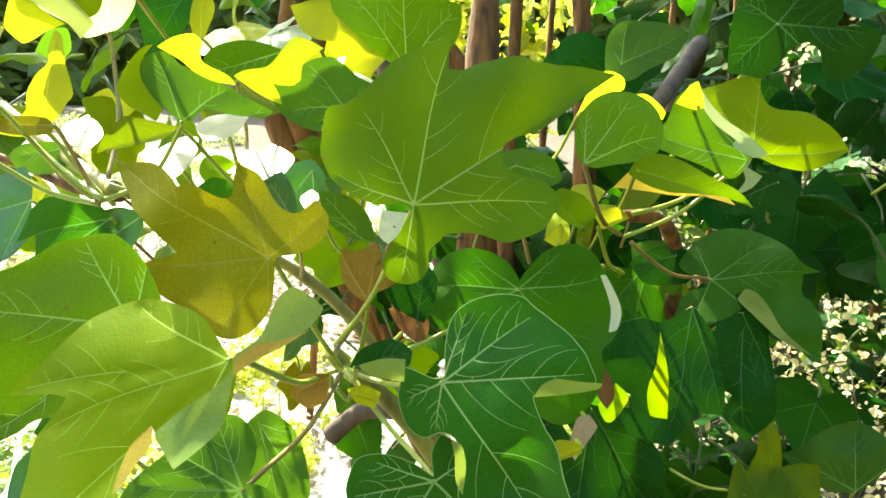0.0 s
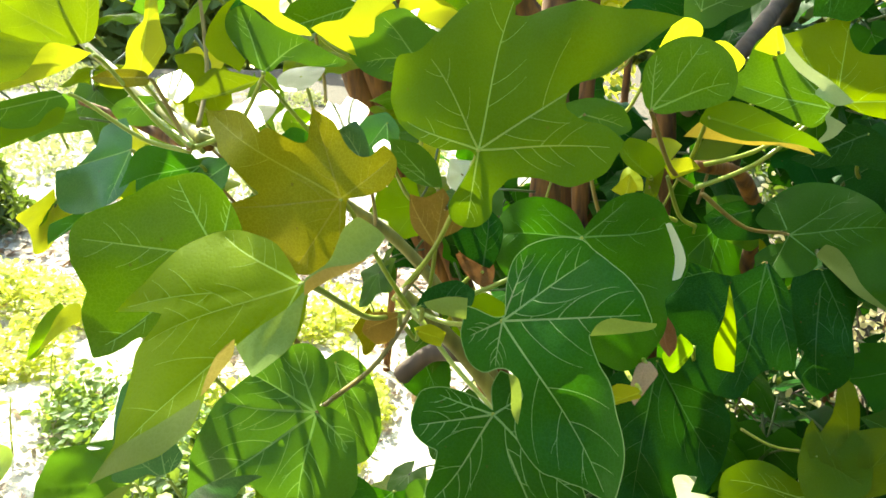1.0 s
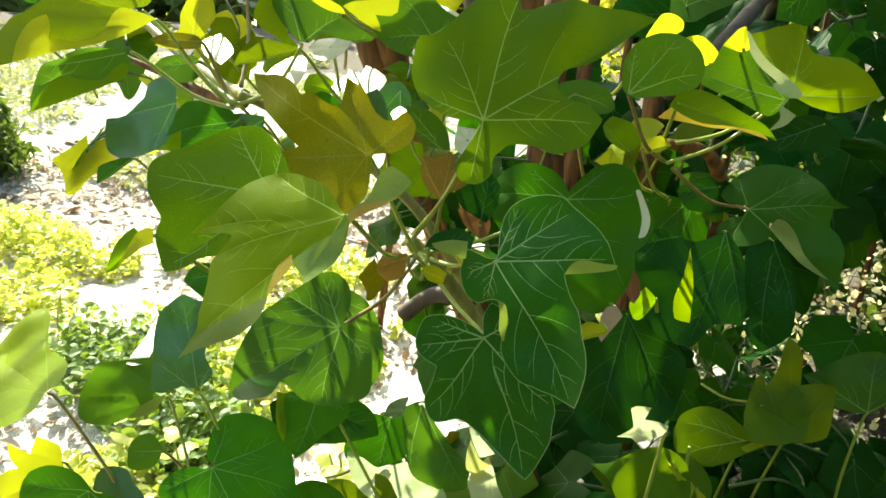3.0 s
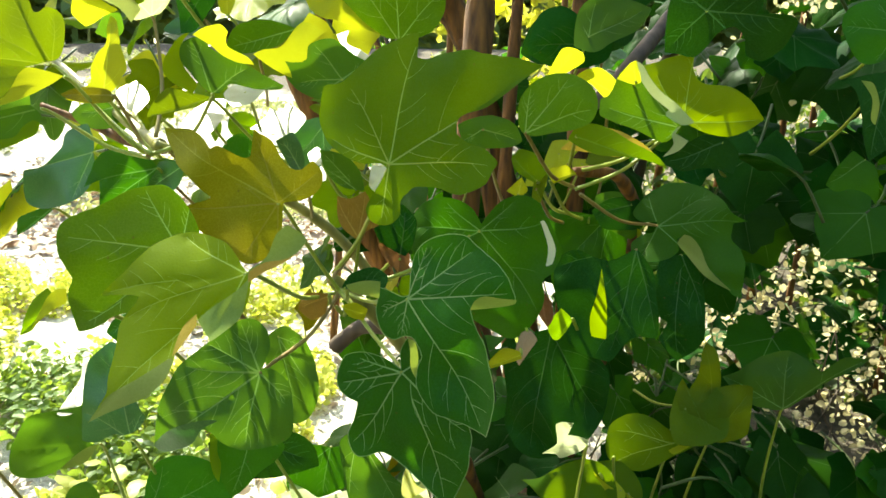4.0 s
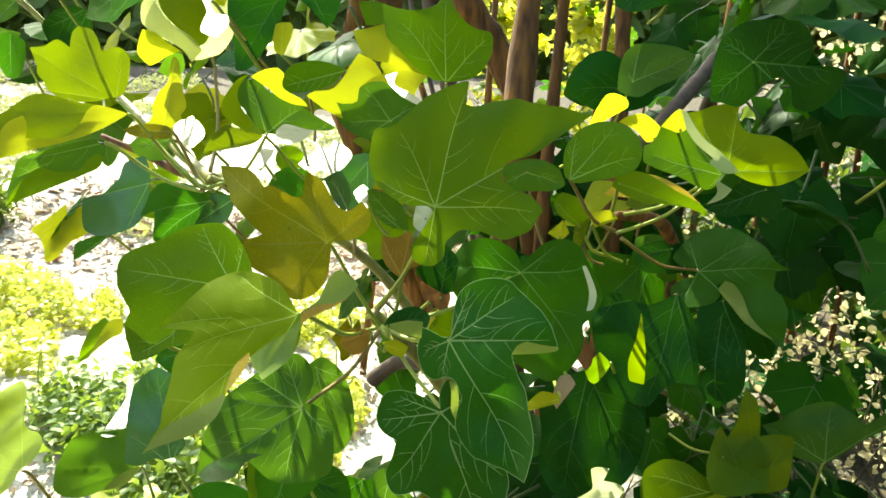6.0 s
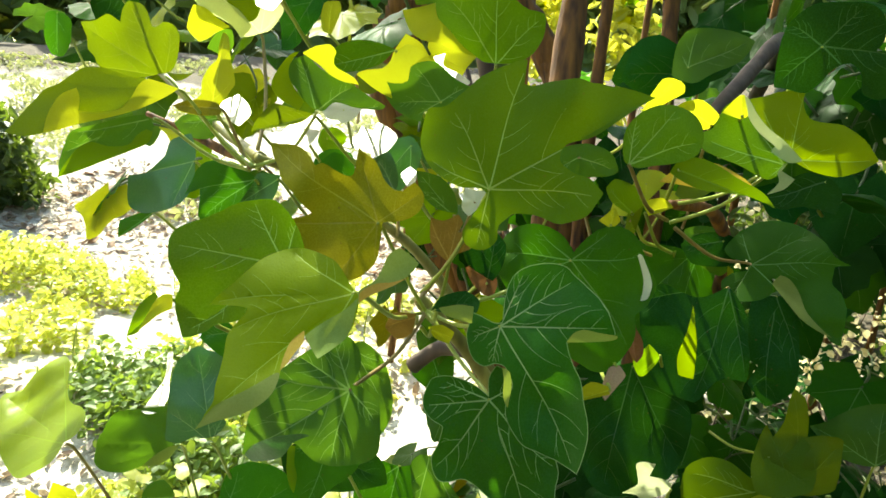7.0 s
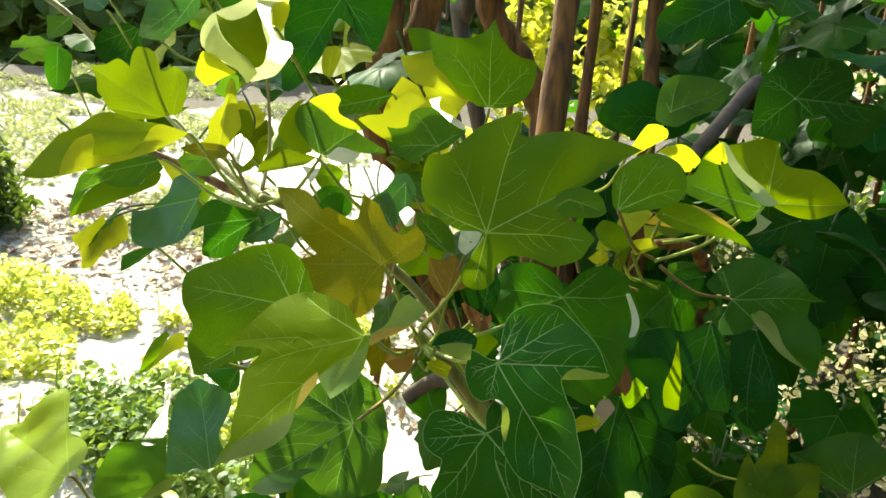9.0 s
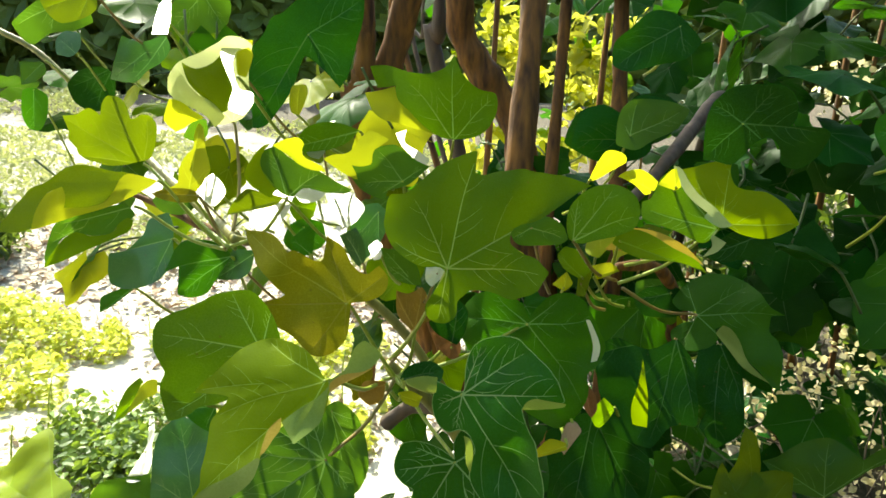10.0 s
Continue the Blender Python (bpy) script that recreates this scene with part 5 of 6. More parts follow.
lf = leaf('yellow', (0.126, 0.883, 1.339), (40.0, -10.0, 10.0),
     margin=((151, 2.0), (113, 1.1), (-8, 1.0), (-47, 2.6), (-70, 1.4), (-149, 1.0)),
     veins=(), hub='', cup=0.15)
lf = leaf('spring', (0.29, 0.756, 1.01), (40.0, -6.0, 10.0),
     margin=((-172, 8.0), (-177, 4.8), (156, 1.2), (9, 3.1), (-20, 5.2), (-42, 6.3), (-72, 6.4), (-119, 7.5), (-146, 7.2)),
     veins=((-167, 6.3), (-59, 4.8), (-117, 6.4)), hub='', cup=0.15)
lf = leaf('yellow', (0.318, 0.721, 1.005), (40.0, -10.0, 10.0),
     margin=((115, 2.3), (100, 1.2), (-33, 0.6), (-108, 1.7), (176, 0.8)),
     veins=(), hub='', cup=0.15)
lf = leaf('olive', (0.399, 0.805, 1.069), (60.0, -6.0, 10.0),
     margin=((-158, 2.3), (95, 3.0), (67, 1.8), (13, 2.2), (28, 4.7), (-2, 5.3), (-41, 5.6), (-80, 4.5), (-118, 4.3)),
     veins=((88, 2.4), (-39, 4.9)), hub='', cup=0.15)
lf = leaf('mid', (0.258, 0.809, 1.498), (72.0, -2.0, 12.0),
     margin=((-150, 1.9), (114, 2.7), (81, 4.3), (40, 6.2), (22, 7.7), (7, 5.6), (-12, 2.8), (-73, 1.8)),
     veins=((24, 6.9), (75, 4.0), (116, 1.4)), hub='', cup=0.15)

# ---- stems of the shrub ----
GROUND = 0.47


def stem(owner, points, r0, r1, material=None, label="", name="branch", sides=12):
    v, f = tube(points, r0, r1, sides, 8, 0.3, len(points))
    return part(name, v, f, material or BARK, owner, label)


# leafy side stems that carry the near leaves
stem(shrub, [(0.17, 1.02, GROUND - 0.05), (0.16, 0.88, 0.8), (0.12, 0.71, 1.08), (0.097, 0.674, 1.161)], 0.013, 0.0085, BARK, "reddish brown stem")
stem(shrub, [(0.097, 0.674, 1.161), (0.069, 0.64, 1.22), (0.045, 0.6, 1.265), (0.034, 0.584, 1.285)], 0.0085, 0.005, SHOOT, "olive brown shoot")
stem(shrub, [(0.13, 0.78, 1.03), (0.06, 0.76, 1.18), (-0.01, 0.73, 1.29), (-0.09, 0.66, 1.365), (-0.124, 0.592, 1.397)], 0.007, 0.004, SHOOT, "olive brown shoot")
stem(shrub, [(0.2, 1.10, GROUND - 0.05), (0.29, 1.02, 0.9), (0.33, 0.87, 1.24), (0.303, 0.78, 1.345), (0.245, 0.685, 1.37)], 0.011, 0.005, BARK, "brown stem")
stem(shrub, [(0.25, 0.80, 1.41), (0.294, 0.854, 1.45), (0.346, 0.949, 1.503), (0.385, 1.03, 1.54), (0.43, 1.2, 1.54), (0.42, 1.4, 1.35), (0.3, 1.35, GROUND)], 0.0075, 0.013, BARK_GREY, "dark brown branch")
stem(shrub, [(0.082, 0.654, 1.214), (0.04, 0.668, 1.207), (0.018, 0.674, 1.19), (0.006, 0.678, 1.178)], 0.008, 0.0092, BARK_GREY, "stub of a grey cut stem")
stem(shrub, [(-0.75, 0.92, 1.67), (-0.666, 0.909, 1.635), (-0.605, 0.914, 1.602), (-0.5, 0.9, 1.52), (-0.32, 0.78, 1.44), (-0.2, 0.68, 1.405), (-0.124, 0.60, 1.395)], 0.004, 0.0055, SHOOT, "thin olive branch")
# upright trunks behind
for low, mid, high, r, mat in (((0.109, 0.972, 1.191), (0.125, 1.073, 1.694), (0.153, 1.255, 2.594), 0.0215, BARK), ((0.152, 1.255, 1.27), (0.168, 1.35, 1.74), (0.198, 1.533, 2.64), 0.013, BARK),
                               ((0.278, 1.232, 1.291), (0.267, 1.316, 1.733), (0.243, 1.488, 2.633), 0.016, BARK)):
    foot = (low[0] * 0.4 + 0.14, 1.2 + (low[1] - 1.2) * 0.5, GROUND - 0.06)
    stem(shrub, [foot, tuple(a * 0.7 + b * 0.3 for a, b in zip(low, foot)), low, mid, high], r * 1.15, r * 0.85, mat, "upright rough-barked trunk", "trunk")
for points, r, mat in ((((0.103, 1.356, 1.396), (0.07, 1.358, 1.524), (0.009, 1.347, 1.611), (-0.029, 1.333, 1.689), (-0.031, 1.309, 1.817)), 0.03, BARK),
                        (((-0.1, 1.482, 1.603), (-0.102, 1.472, 1.697), (-0.101, 1.444, 1.85)), 0.016, BARK_GREY),
                        (((-0.18, 1.2, 1.389), (-0.179, 1.206, 1.504), (-0.14, 1.213, 1.615), (-0.106, 1.209, 1.721), (-0.085, 1.197, 1.802)), 0.027, BARK),
                        (((-0.17, 1.177, 1.464), (-0.176, 1.174, 1.573), (-0.17, 1.168, 1.659), (-0.17, 1.145, 1.783)), 0.018, BARK),
                        (((-0.232, 1.86, 1.642), (-0.226, 1.851, 1.746), (-0.218, 1.818, 1.941)), 0.006, BARK_GREY),
                        (((-0.24, 1.755, 1.648), (-0.242, 1.744, 1.746), (-0.242, 1.712, 1.917)), 0.008, BARK)):
    foot = (points[0][0] * 0.3 + 0.27, points[0][1] * 0.5 + 0.7, GROUND - 0.06)
    stem(shrub, [foot, *points], r * 1.15, r * 0.9, mat, "upright rough-barked trunk", "trunk")

# ---- ground ----
def height(x, y):
    far = max(0.0, math.hypot(x, y - 0.8) - 1.0)
    return GROUND + 0.05 * noise.noise((x * 0.7, y * 0.7, 3.0)) + 0.02 * noise.noise((x * 4, y * 4, 1.0)) + 0.06 * min(far, 2.4) + 0.2 * min(max(far - 2.4, 0.0), 6.0)


m, t, b, out = nodes_of("dry_soil")
co = t.nodes.new("ShaderNodeTexCoord").outputs["Object"]
n1, n2, n3 = node(t, "ShaderNodeTexNoise", Scale=2.2, Detail=6.0), node(t, "ShaderNodeTexNoise", Scale=45.0, Detail=8.0), node(t, "ShaderNodeTexVoronoi", Scale=170.0)
for n in (n1, n2, n3):
    t.links.new(co, n.inputs["Vector"])
col = ramp(t, n1.outputs["Fac"], ((0.35, (0.48, 0.45, 0.35)), (0.65, (0.68, 0.66, 0.55))))
col = blend(t, n2.outputs["Fac"], col, (0.2, 0.14, 0.09), "MULTIPLY")
col = blend(t, 0.7, col, ramp(t, n2.outputs["Fac"], ((0.35, (0.38, 0.34, 0.26)), (0.65, (0.73, 0.71, 0.6)))))
# pale earth in the clearing; elsewhere darkened for shade and less bounced light
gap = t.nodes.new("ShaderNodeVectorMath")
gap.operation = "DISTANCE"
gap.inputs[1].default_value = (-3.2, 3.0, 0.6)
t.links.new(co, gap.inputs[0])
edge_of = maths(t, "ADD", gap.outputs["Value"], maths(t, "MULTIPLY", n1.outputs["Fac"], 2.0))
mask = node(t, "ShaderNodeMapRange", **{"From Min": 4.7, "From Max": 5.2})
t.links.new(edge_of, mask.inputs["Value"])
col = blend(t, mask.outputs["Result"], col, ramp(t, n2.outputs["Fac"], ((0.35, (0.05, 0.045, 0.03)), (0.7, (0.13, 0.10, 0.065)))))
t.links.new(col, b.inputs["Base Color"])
b.inputs["Roughness"].default_value = 0.95
bump = node(t, "ShaderNodeBump", Strength=0.6, Distance=0.008)
t.links.new(maths(t, "ADD", n2.outputs["Fac"], n3.outputs["Distance"]), bump.inputs["Height"])
t.links.new(bump.outputs["Normal"], b.inputs["Normal"])
SOIL = m
ticks = [0.0]
while ticks[-1] < 300:
    ticks.append(ticks[-1] + max(0.06, ticks[-1] * 0.06))
line = sorted([-a for a in ticks[1:]] + ticks)
n = len(line)
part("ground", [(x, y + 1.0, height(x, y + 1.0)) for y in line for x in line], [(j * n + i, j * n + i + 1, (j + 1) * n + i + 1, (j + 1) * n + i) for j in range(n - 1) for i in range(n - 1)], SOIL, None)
tagged(bpy.data.objects["ground"], "dry pale soil with litter and low weeds", "ground", "", "structure")


# ---- leaf scatter ----
def lobed(rng, size, lobes=5):
    """The outline of a lobed leaf as (degrees, centimetres) round its stalk; its tip points down (-90)."""
    deep, out = rng.uniform(0.68, 0.85), []
    reach = {3: (0.0, 75.0), 5: (0.0, 52.0, 108.0)}[lobes]
    tips = sorted({s * r for r in reach for s in (1, -1)})
    for k, a in enumerate(tips):
        r = size * (1 - 0.30 * abs(a) / 108) * rng.uniform(0.9, 1.08)
        out += [(-90 + a - 13, r * 0.86), (-90 + a, r), (-90 + a + 13, r * 0.86)]
        if k < len(tips) - 1:
            out.append((-90 + (a + tips[k + 1]) / 2, size * deep * rng.uniform(0.85, 1.0)))
    return [(-90 - 150, size * 0.5)] + out + [(-90 + 150, size * 0.5), (-90 + 176, size * 0.12)]


def leaf_meshes(count, size, seed, lobes=(5, 3), rings=3, steps=2, cup=0.3):
    out = []
    for k in range(count):
        rng = random.Random(seed + k)
        v, f, edge, lift = blade(lobed(rng, size, lobes[k % len(lobes)]), cup, seed + k, rings, steps)
        n = len(v)
        ribs = [(-90, size), (-140, size * 0.8), (-40, size * 0.8)]
        rv, rf = [], []
        for a, r in ribs:
            a = radians(a)
            strip([Vector((r * 0.0095 * u * math.cos(a), r * 0.0095 * u * math.sin(a), 0)) for u in (0, 0.35, 0.7, 1)], 0.0008, 0.0002, lift, rv, rf)
        out.append((v, f, rv, rf))
    return out


SHAPES = leaf_meshes(8, 7.5, 500)


# places meant to be sunlit; foliage and crown are kept off their sun rays
GAPS = [Vector(p) for p in ((-0.156, 0.591, 1.474), (-0.065, 0.573, 1.465), (0.023, 0.638, 1.468), (-0.16, 0.62, 1.55), (-0.311, 0.516, 1.135), (0.226, 0.755, 1.468), (0.263, 0.74, 1.453),
                             (0.048, 0.611, 1.0), (0.123, 0.582, 1.047), (0.26, 0.632, 1.07), (0.306, 0.643, 1.1), (-0.372, 0.551, 0.99),
                            (-0.171, 0.564, 1.2), (0.31, 0.68, 1.47), 
                            (-0.021, 0.659, 1.484), (-0.05, 0.613, 1.442), (-0.141, 0.642, 1.523), (0.33, 0.60, 1.13), (0.007, 0.642, 1.002), (0.115, 0.577, 1.059), (0.246, 0.603, 1.132), (-0.338, 0.542, 1.131), (-0.224, 0.527, 1.402),
                            (-0.182, 0.659, 1.435), (-0.126, 0.687, 1.412), (-0.064, 0.651, 1.44), (-0.064, 0.735, 1.41), (-0.079, 0.711, 1.487), (0.027, 0.703, 1.482), (0.01, 0.63, 1.384), (-0.095, 0.56, 1.546), (-0.294, 0.76, 1.628), (-0.272, 0.639, 1.13), (-0.103, 0.675, 0.956))]
SUNNY = [Vector(p) for p in ((-0.095, 2.482, 1.785), (-0.114, 2.488, 1.697), (-0.05, 2.499, 1.617), (-0.076, 2.479, 1.824), (0.224, 2.499, 1.785), (0.253, 2.486, 1.878), (0.21, 2.508, 1.689), (0.253, 2.511, 1.62), (0.186, 2.513, 1.448), (-0.148, 2.488, 1.417), (0.306, 2.487, 1.859))]   # spots placed to fit the view, kept open to the sun
GAPS += SUNNY + [Vector(p) for p in ((0.208, 0.88, 1.334), (0.236, 0.9, 1.361), (0.264, 0.876, 1.352), (0.126, 0.883, 1.339), (0.29, 0.756, 1.01), (0.318, 0.721, 1.005))]
# dry bits behind the shaded side, placed to fit the view; sightlines kept clear
HEAPS = [Vector(p) for p in ((0.63, 1.63, 0.89), (0.76, 1.66, 0.93), (0.39, 1.55, 0.71), (1.0, 1.67, 0.83), (0.88, 1.69, 1.01), (0.98, 1.63, 0.68), (0.88, 1.79, 1.41), (0.8, 1.83, 1.63), (0.57, 1.69, 1.17), (0.99, 1.72, 1.04), (0.74, 1.63, 0.85), (1.03, 1.62, 0.64), (1.14, 1.62, 0.85))]
# leaves kept off camera sightlines to these points, so the sunny clearing shows
VIEW_GAPS = [Vector(p) for p in ((-0.38, 1.5, 1.34), (-0.57, 1.48, 1.36), (-0.7, 1.49, 1.47), (-0.26, 1.35, 0.67), (-0.4, 1.39, 0.92))]
# about where the camera stands
EYE_SPOT = Vector((0.06, -0.02, 1.46))


def keeps_clear(p):
    """Whether a leaf at p keeps those places in the sun and the camera's sightlines clear."""
    for h in VIEW_GAPS:
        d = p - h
        k = d.dot(EYE_SPOT - h) / (EYE_SPOT - h).length_squared
        if k < 1 and (d - (EYE_SPOT - h) * k).length < 0.085 * (1 - k):
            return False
    for h in HEAPS:
        d = p - h
        k = min(max(d.dot(EYE_SPOT - h) / (EYE_SPOT - h).length_squared, 0.0), 1.0)
        if (d - (EYE_SPOT - h) * k).length < 0.08 - 0.035 * k and k > 0.02:
            return False
        if d.dot(TO_SUN) > 0 and (d - TO_SUN * d.dot(TO_SUN)).length < 0.055:
            return False
    return all((p - g).dot(TO_SUN) < 0 or ((p - g) - TO_SUN * (p - g).dot(TO_SUN)).length > 0.06 for g in GAPS)


def scattered(owner, count, spot, tones, seed, face=(0, -0.6, 0.8), spread=0.6, scale=(0.7, 1.2), stalks=True):
    """Leaves that hang in a part of the plant: each an object of its own on a shared mesh."""
    rng = random.Random(seed)
    made = {}
    for _ in range(count):
        tone, k = rng.choice(tones), rng.randrange(len(SHAPES))
        if (tone, k) not in made:
            v, f, rv, rf = SHAPES[k]
            me = bpy.data.meshes.new("leaf")
            n = len(v)
            sv, sf = tube([(0, 0, 0), (0.003, 0.03, -0.01), (0.0, 0.07, -0.045)], 0.0016, 0.002, 5, 3)
            q = n + len(rv)
            me.from_pydata([*v, *rv, *sv], [], [*f, *[tuple(i + n for i in g) for g in rf], *[tuple(i + q for i in g) for g in sf]])
            me.materials.append(LEAF[tone])
            me.materials.append(RIB[tone])
            me.materials.append(PETIOLE_SHADE)
            me.polygons.foreach_set("material_index", [0] * len(f) + [1] * len(rf) + [2] * len(sf))
            me.polygons.foreach_set("use_smooth", [True] * len(me.polygons))
            made[tone, k] = me
        ob = new("leaf", made[tone, k])
        ob.parent = owner
        z = (Vector(face) + Vector([rng.gauss(0, 1) for _ in range(3)]) * spread).normalized()
        y = Vector((rng.gauss(0, 0.5), rng.gauss(0, 0.4), 1))
        y = (y - z * y.dot(z)).normalized()
        r = Matrix((y.cross(z), y, z)).transposed().to_4x4()
        s = rng.uniform(*scale)
        p = spot(rng)
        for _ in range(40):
            if keeps_clear(p):
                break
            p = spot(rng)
        ob.matrix_basis = Matrix.Translation(p) @ r @ Matrix.Diagonal((s, s, s, 1))


def box_spot(x0, x1, y0, y1, z0, z1):
    return lambda rng: Vector((rng.uniform(x0, x1), rng.uniform(y0, y1), rng.uniform(z0, z1)))


# a second shrub at the side; its dark leaf tone holds painted shade
side_shrub = thing("shrub", "dark green broad-leaved shrub in deep shade", "shrub", group="shrubs")
for k, (x, y) in enumerate(((0.95, 2.05), (1.2, 1.95), (1.35, 1.5), (0.75, 2.3), (1.5, 1.2))):
    stem(side_shrub, [(x, y, GROUND - 0.05), (x + 0.04, y + 0.03, 1.0), (x + 0.02 * k, y - 0.04, 1.5), (x + 0.08, y + 0.02, 2.1)], 0.012, 0.006, BARK, "thin brown stem", "stem", 8)
stem(shrub, [(-0.334, 0.723, 1.422), (-0.273, 0.716, 1.403), (-0.22, 0.701, 1.387), (-0.161, 0.666, 1.385)], 0.0035, 0.006, BARK, "thin brown branch")
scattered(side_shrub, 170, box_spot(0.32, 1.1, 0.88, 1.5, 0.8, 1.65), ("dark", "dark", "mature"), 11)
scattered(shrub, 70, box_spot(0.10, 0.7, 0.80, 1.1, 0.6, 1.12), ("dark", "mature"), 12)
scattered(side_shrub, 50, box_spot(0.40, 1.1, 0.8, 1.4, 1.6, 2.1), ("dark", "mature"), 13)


# unseen leaves overhead, added to shade the right side
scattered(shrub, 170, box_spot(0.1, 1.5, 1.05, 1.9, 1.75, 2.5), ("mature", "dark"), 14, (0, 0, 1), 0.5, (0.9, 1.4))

# leaves deep in the shrub, placed to fill bright holes in the view
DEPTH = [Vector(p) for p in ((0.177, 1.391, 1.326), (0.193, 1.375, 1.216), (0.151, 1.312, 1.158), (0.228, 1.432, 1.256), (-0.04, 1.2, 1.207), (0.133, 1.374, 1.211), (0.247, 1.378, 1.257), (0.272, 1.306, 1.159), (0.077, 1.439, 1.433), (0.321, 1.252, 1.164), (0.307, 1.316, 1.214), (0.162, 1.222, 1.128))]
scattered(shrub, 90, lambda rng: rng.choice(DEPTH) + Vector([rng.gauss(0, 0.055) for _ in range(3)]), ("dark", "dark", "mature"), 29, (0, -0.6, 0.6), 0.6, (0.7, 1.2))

# unseen leaves beyond the shaded side, added to block skylight
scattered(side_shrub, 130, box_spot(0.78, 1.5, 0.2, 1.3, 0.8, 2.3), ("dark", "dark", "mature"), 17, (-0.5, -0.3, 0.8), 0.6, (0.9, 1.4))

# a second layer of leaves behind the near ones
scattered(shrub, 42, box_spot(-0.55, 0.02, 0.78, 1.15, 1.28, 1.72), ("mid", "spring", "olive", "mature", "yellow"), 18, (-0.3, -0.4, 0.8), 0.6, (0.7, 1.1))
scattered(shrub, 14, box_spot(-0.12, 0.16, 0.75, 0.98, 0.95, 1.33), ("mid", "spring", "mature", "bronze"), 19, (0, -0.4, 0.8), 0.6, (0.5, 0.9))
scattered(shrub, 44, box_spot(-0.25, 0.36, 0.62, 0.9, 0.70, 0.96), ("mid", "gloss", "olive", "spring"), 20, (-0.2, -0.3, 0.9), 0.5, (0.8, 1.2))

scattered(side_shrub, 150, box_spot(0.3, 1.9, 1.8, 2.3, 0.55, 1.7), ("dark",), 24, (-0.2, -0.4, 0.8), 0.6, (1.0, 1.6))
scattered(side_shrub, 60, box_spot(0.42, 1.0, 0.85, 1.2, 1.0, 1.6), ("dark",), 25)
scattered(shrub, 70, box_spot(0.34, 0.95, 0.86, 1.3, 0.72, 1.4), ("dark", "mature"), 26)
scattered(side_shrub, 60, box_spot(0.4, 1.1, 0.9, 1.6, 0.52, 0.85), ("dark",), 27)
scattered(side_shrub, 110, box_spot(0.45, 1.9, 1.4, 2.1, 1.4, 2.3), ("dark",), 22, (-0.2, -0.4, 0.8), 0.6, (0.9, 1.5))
scattered(shrub, 14, box_spot(-0.85, -0.2, 0.95, 1.3, 1.5, 1.85), ("mature", "dark", "blue", "mid"), 23, (0, -0.5, 0.8), 0.6, (0.7, 1.1))

back_shrub = thing("shrub", "shrub behind the trunks, its leaves partly sunlit yellow-green", "shrub", group="shrubs")
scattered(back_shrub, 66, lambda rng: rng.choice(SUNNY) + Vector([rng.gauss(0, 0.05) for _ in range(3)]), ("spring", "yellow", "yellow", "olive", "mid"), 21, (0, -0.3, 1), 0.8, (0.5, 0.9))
scattered(back_shrub, 70, box_spot(-0.7, 1.0, 2.7, 3.4, 0.9, 2.9), ("dark", "mature", "mid"), 28, (0, -0.3, 1), 0.8, (0.8, 1.4))
for k in range(6):
    x = -0.5 + 0.35 * k
    stem(back_shrub, [(x, 2.2, GROUND), (x + 0.05, 2.25, 1.2), (x + 0.1, 2.2, 2.3)], 0.015, 0.008, BARK, "thin brown stem", "stem", 8)


# ---- small foliage, litter and twigs ----
def plain_leaf(name, a, b2, glow, thin, rough=0.55):
    """Small far leaves: colour varies from leaf to leaf."""
    m, t, b, out = nodes_of(name)
    geo = t.nodes.new("ShaderNodeNewGeometry")
    col = ramp(t, geo.outputs["Random Per Island"], ((0.0, a), (1.0, b2)))
    co = t.nodes.new("ShaderNodeTexCoord").outputs["Object"]
    spot = node(t, "ShaderNodeTexNoise", Scale=60.0, Detail=3.0)
    t.links.new(co, spot.inputs["Vector"])
    col = blend(t, maths(t, "MULTIPLY", spot.outputs["Fac"], 0.6), col, tuple(c * 0.5 for c in a))
    t.links.new(col, b.inputs["Base Color"])
    b.inputs["Roughness"].default_value = rough
    tr = node(t, "ShaderNodeBsdfTranslucent", Color=(*glow, 1))
    mix = t.nodes.new("ShaderNodeMixShader")
    mix.inputs[0].default_value = thin
    t.links.new(b.outputs[0], mix.inputs[1])
    t.links.new(tr.outputs[0], mix.inputs[2])
    t.links.new(mix.outputs[0], out.inputs["Surface"])
    return m


WEED = plain_leaf("weed_leaf", (0.05, 0.13, 0.015), (0.72, 0.75, 0.20), (0.80, 0.82, 0.12), 0.45, 0.45)
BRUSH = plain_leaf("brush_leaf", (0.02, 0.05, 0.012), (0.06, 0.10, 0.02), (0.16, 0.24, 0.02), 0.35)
# light yellow-green: sunlight on far leaves put into the colour
SUNLIT_COLOUR = plain_leaf("painted_sunlit_leaf", (0.12, 0.18, 0.02), (0.62, 0.60, 0.10), (0.80, 0.78, 0.08), 0.5)
# very pale: brightness of sunlit specks put into the colour
CHAFF = plain_leaf("chaff", (0.62, 0.54, 0.28), (0.95, 0.90, 0.66), (0.95, 0.84, 0.45), 0.5, 0.7)
DRY = plain_leaf("dry_leaf", (0.24, 0.17, 0.12), (0.84, 0.78, 0.68), (0.3, 0.2, 0.1), 0.15, 0.8)


